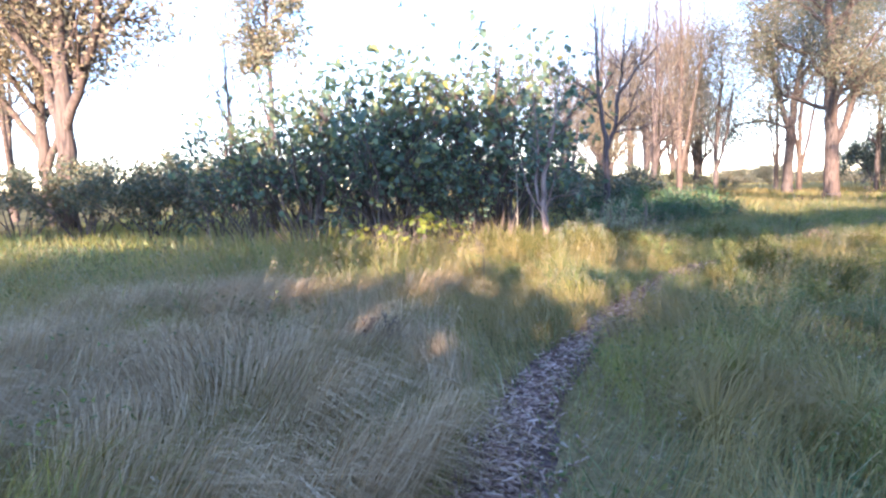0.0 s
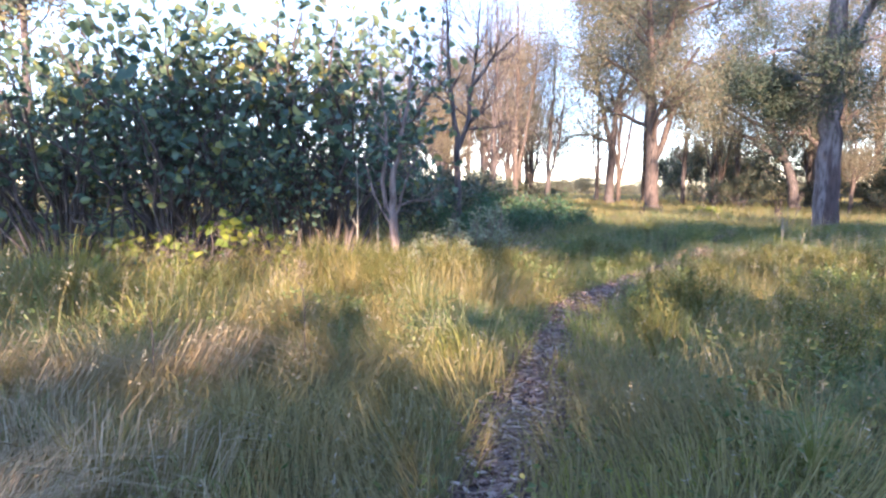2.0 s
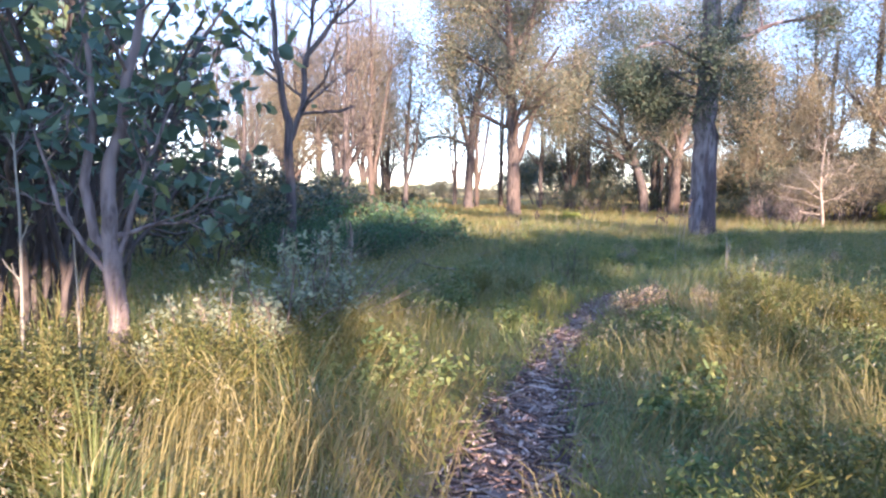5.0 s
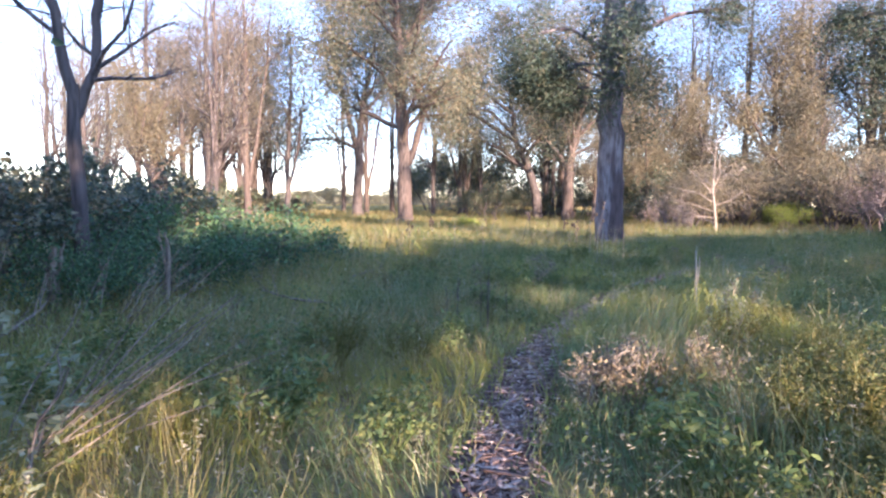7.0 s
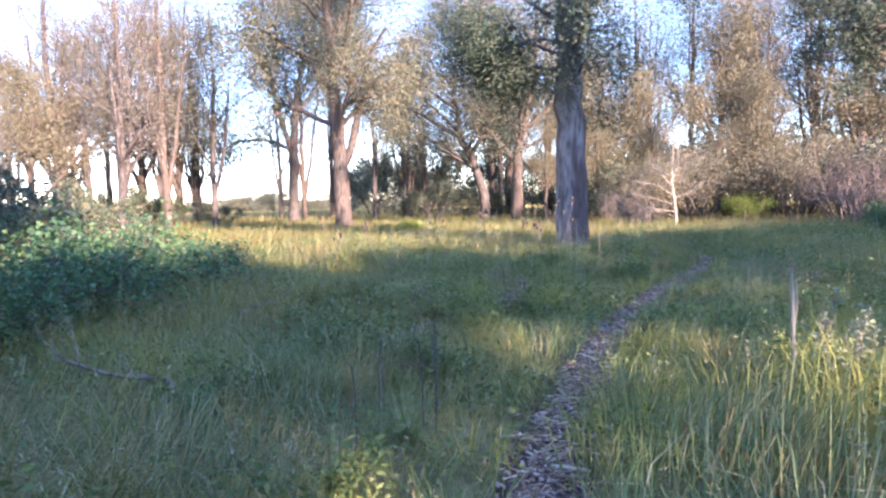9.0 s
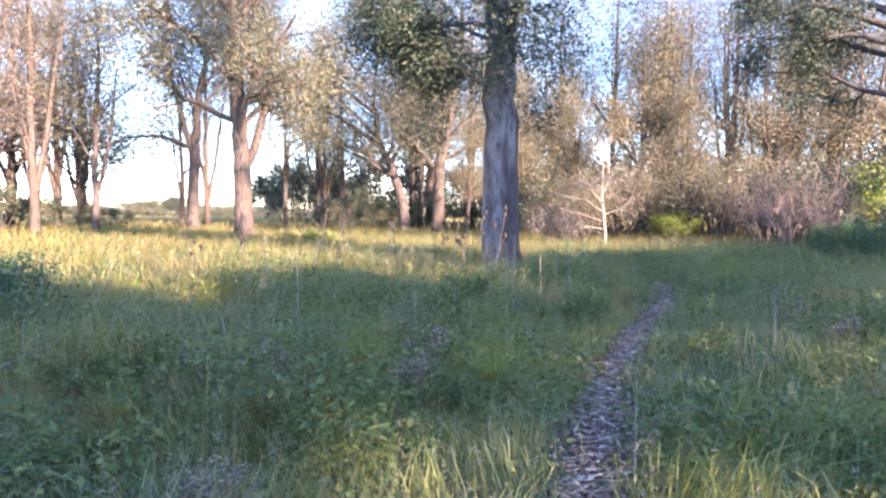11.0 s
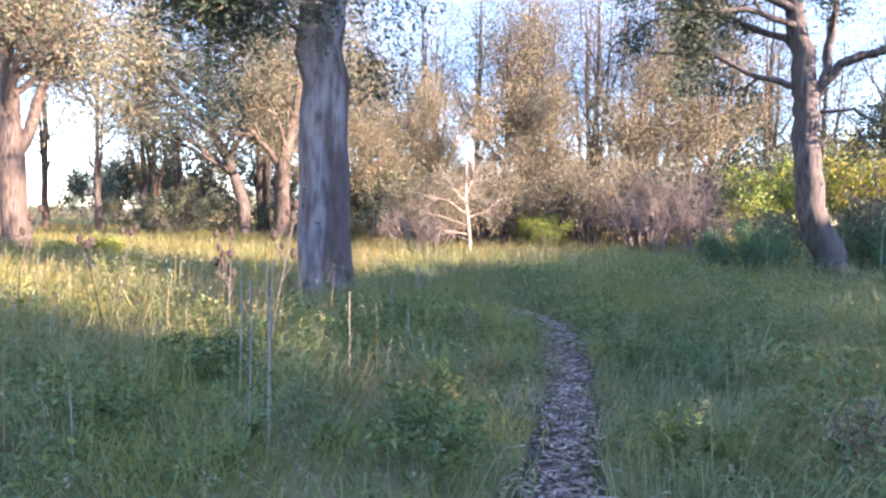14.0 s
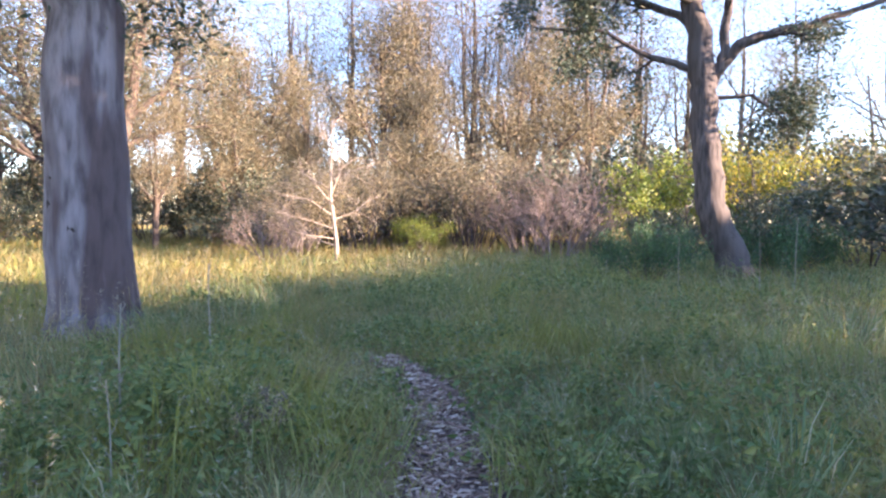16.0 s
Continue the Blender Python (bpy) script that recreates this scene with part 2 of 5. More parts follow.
def along(pts, f):
    x = f * (len(pts) - 1)
    i = min(int(x), len(pts) - 2)
    return pts[i] + (pts[i + 1] - pts[i]) * (x - i), unit(pts[i + 1] - pts[i])


def sprout(T, tips, rng, pts, r0, r1, level, P):
    """Grows side limbs out of a limb, and theirs, down to the twigs."""
    for _ in range(P["kids"][level]):
        f = rng.uniform(P["from"][level], 1.0) ** 0.8
        p, d = along(pts, f)
        perp = unit(np.cross(d, rng.normal(0, 1, 3)))
        a = radians(rng.uniform(*P["angle"]))
        cd = unit(d * math.cos(a) + perp * math.sin(a))
        L = P["len"][level] * rng.uniform(0.6, 1.2) * (1.15 - 0.45 * f)
        r = max((r0 + (r1 - r0) * f) * 0.6, 0.006)
        line, _ = limb_line(rng, p, cd, L, P["segs"][level], P["wander"], P["up"][level])
        T.add(line, np.linspace(r, r * 0.35, len(line)), P["sides"][level])
        if level + 1 < len(P["kids"]):
            sprout(T, tips, rng, line, r, r * 0.35, level + 1, P)
        else:
            tips.append(line)


def leaf_points(rng, tips, count, scatter, start=0.15):
    out = np.empty((count, 3))
    pick = rng.integers(0, len(tips), count)
    f = rng.uniform(start, 1.0, count)
    for i in range(count):
        out[i] = along(tips[pick[i]], f[i])[0]
    return out + rng.normal(0, scatter, (count, 3))


WOOD = dict(kids=(7, 5, 5), len=(3.0, 1.6, 0.8), segs=(6, 4, 3), sides=(6, 5, 3), up=(0.5, 0.3, -0.1), wander=0.16, angle=(30, 70))
WOOD["from"] = (0.3, 0.3, 0.2)


def wood(**kw):
    P = dict(WOOD)
    P["from"] = kw.pop("start", P["from"])
    P.update(kw)
    return P


def tree(name, seed, trunk, limbs, P, bark, leaf, leaf_spec, label, category="tree", sides=12, crown_label=""):
    """A tree about its foot: trunk [(x, y, z, radius)], main limbs the same, side limbs grown by chance, a crown of single leaves.
    leaf_spec: count, length, width, droop, scatter."""
    rng = np.random.default_rng(seed)
    top = tagged(new(name), label, category)
    T, tips = Tubes(), []
    tr = np.array(trunk, float)
    fine = np.linspace(0, 1, len(tr) * 5)
    base = np.linspace(0, 1, len(tr))
    line = np.stack([np.interp(fine, base, tr[:, k]) for k in range(4)], 1)
    line[1:-1, :2] += rng.normal(0, 0.03, (len(line) - 2, 2)) * min(1.0, tr[0, 3] * 3)
    T.add(line[:, :3], line[:, 3], sides, 0.035, rng)
    T.make("trunk", bark, top)
    for lb in limbs:
        lb = np.array(lb, float)
        f = np.linspace(0, 1, len(lb) * 3)
        g = np.linspace(0, 1, len(lb))
        ln = np.stack([np.interp(f, g, lb[:, k]) for k in range(4)], 1)
        ln[1:-1, :3] += rng.normal(0, min(0.04, 0.35 * lb[0, 3]), (len(ln) - 2, 3))
        B = Tubes()
        B.add(ln[:, :3], ln[:, 3], 8)
        sprout(B, tips, rng, ln[:, :3], ln[0, 3], ln[-1, 3], 1, P)
        B.make("limb", bark, top)
    for _ in range(P["kids"][0]):
        B = Tubes()
        sprout(B, tips, rng, line[:, :3], line[0, 3] * 0.7, line[-1, 3], 0, dict(P, kids=(1, *P["kids"][1:])))
        B.make("limb", bark, top)
    if leaf_spec and tips:
        n, L, W, droop, scatter = leaf_spec
        leaf_mesh("crown", rng, leaf_points(rng, tips, n, scatter), L, W, droop, leaf, top, crown_label)
    return top


def shrub(name, seed, stems, height, width, bark, leaf, leaf_spec, label, category="shrub", P=None, depth=None):
    """A shrub of many stems from one root."""
    rng = np.random.default_rng(seed)
    top = tagged(new(name), label, category)
    tips = []
    P = P or wood(kids=(0, 6, 4), len=(1, 0.30 * height, 0.16 * height), up=(0, 0.25, 0.0), angle=(25, 65), sides=(5, 4, 3), segs=(5, 4, 3))
    depth = depth or width
    for _ in range(stems):
        a = rng.uniform(0, 2 * np.pi)
        k = math.sqrt(rng.uniform(0.02, 1))
        lean = np.array([math.cos(a) * k * width / 2, math.sin(a) * k * depth / 2, height * (1 - 0.35 * k * k) * rng.uniform(0.75, 1.0)])
        foot = np.array([math.cos(a) * k * width * 0.16, math.sin(a) * k * depth * 0.16, -0.02])
        f = np.linspace(0, 1, 7)[:, None]
        ln = foot + lean * np.concatenate([f ** 1.25, f ** 1.25, f ** 0.9], 1)
        ln[1:] += rng.normal(0, 0.02 * height, (6, 3))
        r = 0.008 * height + 0.006
        T = Tubes()
        T.add(ln, np.linspace(r, r * 0.3, 7), 5)
        sprout(T, tips, rng, ln, r, r * 0.3, 1, P)
        T.make("stem", bark, top)
    if leaf_spec:
        n, L, W, droop, scatter = leaf_spec
        leaf_mesh("foliage", rng, leaf_points(rng, tips, n, scatter), L, W, droop, leaf, top)
    return top


def put(ob, x, y, rz=0.0, s=1.0, sz=None):
    ob.matrix_world = pose(x, y, float(ground_z(x, y)), 0, 0, rz) @ Matrix.Diagonal((s, s, sz or s, 1))
    return ob


def place_copy(ob, x, y, rz=0.0, s=1.0, sz=None, label=""):
    """A copy on the ground, turned and sized."""
    c = copy_thing(ob, Matrix.Identity(4))
    c.matrix_basis = pose(x, y, float(ground_z(x, y)), 0, 0, rz) @ Matrix.Diagonal((s, s, sz or s, 1))
    if label:
        tagged(c, label)
    return c


def facing(x, y, ex, ey):
    """The turn that lays local x to the right and local y away, as seen from (ex, ey)."""
    return math.degrees(math.atan2(y - ey, x - ex)) - 90


# ---- ground ----
def build_ground():
    a = np.concatenate([[-900, -500, -250, -120, -60], np.arange(-30, 60, 1.0), [60, 75, 100, 150, 250, 500, 900]])
    b = np.concatenate([[-900, -500, -250, -120, -60], np.arange(-30, 70, 1.0), [70, 85, 110, 160, 260, 500, 900]])
    X, Y = np.meshgrid(a, b, indexing="ij")
    v = np.stack([X, Y, ground_z(X, Y)], -1).reshape(-1, 3)
    i, j = np.meshgrid(np.arange(len(a) - 1), np.arange(len(b) - 1), indexing="ij")
    n = len(b)
    q = np.stack([i * n + j, (i + 1) * n + j, (i + 1) * n + j + 1, i * n + j + 1], -1).reshape(-1, 4)
    ob = smooth(mesh_object("ground", v, q, [], M_GROUND))
    return tagged(ob, "uneven meadow soil under grass reaching the horizon", "ground", kind="structure")


build_ground()

TRAIL = np.array([(0.7, -1.5), (0.72, 0.5), (0.93, 2.2), (1.12, 3.45), (1.5, 4.7), (2.2, 6.1), (2.75, 7.2), (3.5, 8.65), (4.3, 9.6), (5.0, 10.4),
                  (5.57, 11.05), (6.75, 12.1), (7.6, 12.8), (8.4, 13.37), (9.75, 14.08), (11.9, 15.1), (13.95, 15.75), (15.85, 16.35),
                  (16.9, 16.75), (17.85, 17.2), (18.56, 17.8), (18.8, 18.1)])


def trail_line(step=0.1):
    seg = np.linalg.norm(np.diff(TRAIL, axis=0), axis=1)
    s = np.concatenate([[0], np.cumsum(seg)])
    f = np.arange(0, s[-1], step)
    p = np.stack([np.interp(f, s, TRAIL[:, 0]), np.interp(f, s, TRAIL[:, 1])], 1)
    k = np.ones(9) / 9
    q = np.stack([np.convolve(np.pad(p[:, c], 4, mode="edge"), k, "valid") for c in (0, 1)], 1)
    return f, q


TS, TP = trail_line()
TN = unit(np.stack([-np.gradient(TP[:, 1]), np.gradient(TP[:, 0])], 1))


def half_width(s):
    return 0.19 + 0.03 * np.sin(s * 1.7) + 0.025 * np.sin(s * 4.1 + 1) + 0.12 * np.exp(-((s - 11.3) / 1.0) ** 2)


def trail_distance(x, y):
    """Distance from the trail's middle, and how far along it."""
    best = np.full(x.shape, 1e9)
    where = np.zeros(x.shape)
    for i in range(0, len(TP), 2):
        d = (x - TP[i, 0]) ** 2 + (y - TP[i, 1]) ** 2
        m = d < best
        best[m], where[m] = d[m], TS[i]
    return np.sqrt(best), where


def value_noise(x, y, size, seed):
    """Smooth chance between 0 and 1 over the plan."""
    tab = np.random.default_rng(seed).random((256, 256))
    u, v = x / size + 100, y / size + 100
    i, j = np.floor(u).astype(int), np.floor(v).astype(int)
    fu, fv = u - i, v - j
    fu, fv = fu * fu * (3 - 2 * fu), fv * fv * (3 - 2 * fv)
    g = lambda a, b: tab[a % 256, b % 256]
    return (g(i, j) * (1 - fu) + g(i + 1, j) * fu) * (1 - fv) + (g(i, j + 1) * (1 - fu) + g(i + 1, j + 1) * fu) * fv


def build_trail():
    w = half_width(TS)[:, None] + 0.08
    rows = [TP + TN * w * k for k in (-1.0, -0.5, 0.0, 0.5, 1.0)]
    lift = (-0.01, 0.012, 0.018, 0.012, -0.01)
    v = np.stack([np.concatenate([r, (ground_z(r[:, 0], r[:, 1]) + h)[:, None]], 1) for r, h in zip(rows, lift)], 1)
    n = len(TP)
    i, j = np.meshgrid(np.arange(n - 1), np.arange(4), indexing="ij")
    q = np.stack([i * 5 + j, (i + 1) * 5 + j, (i + 1) * 5 + j + 1, i * 5 + j + 1], -1).reshape(-1, 4)
    ob = smooth(mesh_object("path", v.reshape(-1, 3), q, [], M_PATH))
    return tagged(ob, "narrow winding footpath strewn with purplish brown bark chips", "path", kind="structure")


trail = build_trail()


# ---- grass ----
def grass_points(rng, count, box, power, near):
    """Chance points over the plan, thick beside the trail and thinning away from it."""
    got = []
    total = 0
    while total < count:
        x = rng.uniform(box[0], box[1], 400000)
        y = rng.uniform(box[2], box[3], 400000)
        d, s = trail_distance(x, y)
        keep = rng.random(len(x)) < np.minimum(1.0, (near / np.maximum(d, near)) ** power)
        keep &= d > half_width(s) * (0.35 + 1.0 * rng.random(len(x))) + 0.01
        p = np.stack([x, y, d], 1)[keep]
        got.append(p)
        total += len(p)
    return np.concatenate(got)[:count]


def blades(name, rng, p, height, width, lean, material, label, flop=None, parent=None):
    """Bent blades: a quad and a tip each."""
    n = len(p)
    a = rng.uniform(0, 2 * np.pi, n)
    out = np.stack([np.cos(a), np.sin(a), np.zeros(n)], 1)
    if flop is not None:
        out = unit(out * 0.7 + flop)
    side = np.stack([-np.sin(a), np.cos(a), np.zeros(n)], 1)
    base = np.concatenate([p[:, :2], ground_z(p[:, 0], p[:, 1])[:, None] - 0.01], 1)
    h, w, l = height[:, None], width[:, None], lean[:, None]
    up = np.array([[0, 0, 1.0]])
    mid = base + up * h * 0.6 + out * h * l * 0.35
    tip = base + up * h * (1.0 - 0.45 * l * l) + out * h * l
    v = np.stack([base - side * w / 2, base + side * w / 2, mid + side * w * 0.38, mid - side * w * 0.38, tip], 1)
    b = np.arange(n)[:, None] * 5
    ob = mesh_object(name, v, b + [0, 1, 2, 3], b + [3, 2, 4], material, parent)
    return tagged(ob, label, "grass", kind="stuff")


def dryness(x, y):
    """Where the meadow is straw: beside the first stretch, and in the open field past the big tree."""
    near = np.maximum(np.clip(1.2 - (y - 6.0) / 5.5, 0.10, 1.0) * np.clip(1.15 - (x - 0.8) / 4.5, 0.15, 1.0), 0.24)
    field = 0.4 * np.clip((y + 0.35 * x - 28.0) / 3.0, 0.0, 1.0)
    return np.maximum(near, field)


def tallness(x, y):
    """Ranker growth in the sunny strip beside the bush and the bend."""
    front = 0.85 * np.exp(-((y - 10.2 - 0.12 * x) / 0.8) ** 2) * np.clip((x + 4.5) / 1.5, 0, 1) * np.clip((3.4 - x) / 0.8, 0, 1)
    return 1 + front + 0.45 * np.exp(-((x - 2.6) / 1.4) ** 2 - ((y - 10.4) / 1.4) ** 2) + 0.5 * np.exp(-((x - 7.6) / 1.6) ** 2 - ((y - 11.0) / 1.0) ** 2)


def build_grass():
    rng = np.random.default_rng(11)
    box = (-16, 46, 1.8, 56)
    p = grass_points(rng, GREEN_BLADES, box, 1.2, 2.0)
    p = p[rng.random(len(p)) > 0.65 * dryness(p[:, 0], p[:, 1]) * ((p[:, 1] > 18) | ((p[:, 0] < 1.8) & (p[:, 1] < 8.5)))]
    x, y, d = p.T
    clump = value_noise(x, y, 0.4, 3) * 0.5 + value_noise(x, y, 1.5, 4) * 0.5
    h = (0.07 + 0.62 * clump ** 1.7) * tallness(x, y) * rng.uniform(0.4, 1.4, len(x)) * np.clip(0.6 + d * 0.35, 0.6, 1.0)
    w = 0.006 * rng.uniform(0.5, 1.5, len(x)) * np.maximum(1, d / 2.2) ** 0.62
    fa = value_noise(x, y, 0.7, 31) * 12
    flop = np.stack([np.cos(fa), np.sin(fa), 0 * fa], 1) * 0.8
    blades("meadow_grass", rng, p, h, w, rng.uniform(0.3, 1.4, len(x)), M_GREEN, "green uncut meadow grass in uneven tufts", flop)
    p = grass_points(rng, DRY_BLADES * 3, box, 1.2, 2.0)
    x, y, d = p.T
    keep = rng.random(len(x)) < dryness(x, y) * np.clip(value_noise(x, y, 1.3, 8) * 2.4 - 0.45 + (y > 19) + 0.4 * (x < 1.6) * (y < 8.5), 0.06, 1)
    p = p[keep][:DRY_BLADES]
    x, y, d = p.T
    clump = value_noise(x, y, 0.8, 5)
    h = (0.2 + 0.5 * clump) * tallness(x, y) * rng.uniform(0.4, 1.3, len(x)) * np.clip(0.6 + d * 0.4, 0.6, 1.0)
    w = 0.0042 * rng.uniform(0.6, 1.4, len(x)) * np.maximum(1, d / 2.2) ** 0.62
    fa = value_noise(x, y, 1.1, 21) * 9
    flop = np.stack([np.cos(fa), np.sin(fa), 0 * fa], 1) * 1.4
    blades("dry_grass", rng, p, h, w, rng.uniform(0.55, 1.5, len(x)), M_DRY, "long straw-coloured dry grass bent over in swathes", flop)
    # a swathe laid flat by the wind beside the start of the path
    n = 46000
    x, y = rng.uniform(-3.4, 0.9, n), rng.uniform(2.0, 6.8, n)
    f = 0.5 * value_noise(x, y, 1.0, 61) + 0.5 * value_noise(x, y, 0.35, 63)
    td, _ = trail_distance(x, y)
    keep = (rng.random(n) < np.clip((f - 0.40) * 4, 0, 1)) & (td > 0.35)
    x, y, f = x[keep], y[keep], f[keep]
    p = np.stack([x, y, 0 * x], 1)
    fa = -0.6 + value_noise(x, y, 0.8, 62) * 3.6
    flop = np.stack([np.cos(fa), np.sin(fa), 0 * fa], 1) * 1.2
    blades("flattened_grass", rng, p, (0.35 + 0.45 * f) * rng.uniform(0.6, 1.2, len(x)), 0.0055 * rng.uniform(0.6, 1.3, len(x)), rng.uniform(0.8, 1.45, len(x)), M_SWATHE, "tan dry grass laid over by the wind", flop)
    # tall thin seeding stalks
    p = grass_points(rng, SEED_STALKS, box, 1.3, 2.0)
    x, y, d = p.T
    h = rng.uniform(0.35, 0.85, len(x)) * np.clip(0.4 + d * 0.3, 0.4, 1.0)
    w = 0.003 * np.maximum(1, d / 2.2) ** 0.6
    lean = rng.uniform(0.05, 0.3, len(x))
    drift = np.stack([0.3 + 0 * x, 0.2 + 0 * x, 0 * x], 1) * 3
    blades("seeding_grass", rng, p, h, w, lean, M_DRY, "thin pale seeding grass stalks above the sward", drift)
    near = d < 7
    x, y, d, h, lean = x[near], y[near], d[near], h[near], lean[near]
    k = 12
    f = rng.uniform(0.62, 1.0, (len(x), k))
    top = (h[:, None] * (f - 0.3 * lean[:, None] ** 2)).ravel()
    out = (h * lean)[:, None] * f ** 1.5
    a = (0.2 * h)[:, None] * (1.02 - f)
    px = x[:, None] + out * 0.83 + a * rng.normal(0, 1, f.shape) * 0.5
    py = y[:, None] + out * 0.55 + a * rng.normal(0, 1, f.shape) * 0.5
    pts = np.stack([px.ravel(), py.ravel(), top + ground_z(px.ravel(), py.ravel())], 1)
    grow = np.repeat(np.maximum(1, d / 2.5) ** 0.5, k)[:, None]
    ob = leaf_mesh("grass_panicles", rng, pts, 0.026 * grow, 0.005 * grow, -0.4, M_SEED)
    tagged(ob, "feathery pale seed heads of the meadow grass", "grass", kind="stuff")
    # the open field out to the last trees
    n = 42000
    q = 44 * (180 / 44) ** rng.random(n)
    a = np.radians(rng.uniform(5, 100, n))
    x, y = 5 + q * np.cos(a), 10 + q * np.sin(a)
    keep = (x > 46) | (y > 56)
    x, y, q = x[keep], y[keep], q[keep]
    p = np.stack([x, y, 0 * x], 1)
    blades("field_grass", rng, p, rng.uniform(0.25, 0.6, len(x)), 0.0016 * q, rng.uniform(0.2, 0.9, len(x)), M_DRY, "dry straw-coloured grass of the open field")
    # low leafy plants among the grass
    p = grass_points(rng, FORB_LEAVES * 2, box, 1.3, 2.0)
    x, y, d = p.T
    f = value_noise(x, y, 0.9, 41) * 0.6 + value_noise(x, y, 0.3, 42) * 0.4
    keep = rng.random(len(x)) < np.clip((f - 0.40) * 4, 0, 1) * (1.1 - 0.75 * dryness(x, y)) * np.clip(1.6 - d / 8, 0, 1)
    x, y, d, f = x[keep], y[keep], d[keep], f[keep]
    z = ground_z(x, y) + (0.04 + np.clip(f - 0.36, 0, 1) * 1.1) * rng.random(len(x)) ** 0.6 * np.clip(0.35 + d * 0.35, 0.3, 1)
    k = np.maximum(1, d / 2.2)[:, None] ** 0.45
    ob = leaf_mesh("leafy_ground_cover", rng, np.stack([x, y, z], 1), 0.040 * k, 0.019 * k, 0.0, M_FORB)
    tagged(ob, "low green broad-leaved weeds among the grass", "weeds", kind="stuff")
    # ranker nettle-like growth past the bend
    p = grass_points(rng, NETTLE_LEAVES * 4, (8, 28, 11, 20.5), 0.9, 2.5)
    x, y, d = p.T
    f = value_noise(x, y, 1.2, 51) * 0.65 + value_noise(x, y, 0.35, 52) * 0.35
    keep = rng.random(len(x)) < np.clip((f - 0.45) * 5, 0, 1)
    x, y, d, f = x[keep], y[keep], d[keep], f[keep]
    z = ground_z(x, y) + (0.08 + np.clip(f - 0.42, 0, 1) * 1.0) * rng.random(len(x)) ** 0.5 * np.clip(0.3 + d * 0.4, 0.3, 1)
    ob = leaf_mesh("nettle_patch", rng, np.stack([x, y, z], 1), 0.06, 0.03, 0.15, M_FORB)
    tagged(ob, "patches of ranker leafy green weeds in the grass", "weeds", kind="stuff")


GREEN_BLADES, DRY_BLADES, SEED_STALKS, FORB_LEAVES, NETTLE_LEAVES = 280000, 150000, 9000, 130000, 18000
build_grass()

# ---- main trees ----
GUM = wood(kids=(13, 7, 6), len=(6.2, 3.2, 1.5), up=(0.35, 0.0, -0.6), start=(0.27, 0.25, 0.15), angle=(30, 75))

big = tree("tree", 1, [(0, 0, -0.1, 0.50), (0, 0, 0.3, 0.42), (-0.03, 0, 3, 0.365), (-0.08, 0, 5.5, 0.32), (-0.02, 0, 8.5, 0.26), (0.15, 0.2, 12, 0.14), (0.1, 0.3, 15, 0.05)],
           [[(0.1, 0, 5.7, 0.17), (0.6, 0.1, 7.0, 0.14), (1.3, 0.2, 8.8, 0.10), (2.4, 0.4, 11, 0.05)],
            [(-0.1, 0, 8.0, 0.16), (-1.6, -0.2, 8.5, 0.12), (-3.6, -0.3, 8.6, 0.08), (-5.0, -0.2, 8.2, 0.04)],
            [(-0.1, 0.1, 5.4, 0.06), (-1.2, 0.3, 5.5, 0.05), (-2.6, 0.3, 5.2, 0.03)],
            [(-0.2, -0.2, 4.9, 0.05), (-1.1, -0.4, 5.3, 0.04), (-2.0, -0.5, 5.0, 0.02)],
            [(-0.2, -0.1, 4.5, 0.06), (-1.0, 0.2, 4.8, 0.045), (-1.9, 0.3, 4.6, 0.02)],
            [(-0.3, -0.1, 3.9, 0.03), (-0.8, -0.2, 4.3, 0.025), (-1.5, -0.2, 4.1, 0.012)],
            [(0.1, -0.2, 4.3, 0.03), (0.3, -0.5, 4.7, 0.03), (0.5, -0.7, 4.5, 0.02)],
            [(0.0, -0.3, 5.0, 0.06), (0.4, -1.4, 5.5, 0.045), (0.3, -2.8, 5.3, 0.02)],
            [(-0.1, -0.3, 5.6, 0.07), (-1.2, -1.2, 6.2, 0.05), (-2.6, -1.9, 5.9, 0.02)],
            [(0.2, 0.2, 6.2, 0.08), (1.8, 1.0, 7.0, 0.06), (3.6, 1.4, 7.2, 0.03)],
            [(-0.1, 0.2, 9.5, 0.12), (-1.5, 1.0, 11, 0.09), (-3, 1.5, 12.5, 0.04)]],
           wood(kids=(5, 6, 7), len=(3.5, 1.5, 0.75), up=(0.5, 0.1, -0.2), start=(0.7, 0.2, 0.1)),
           M_BARK_BIG, M_GUM_DARK, (56000, 0.12, 0.035, 0.5, 0.26), "large mature tree with grey flaking bark and dark sparse foliage", sides=20)
put(big, 18.65, 21.3, facing(18.65, 21.3, 5.6, 11.1))

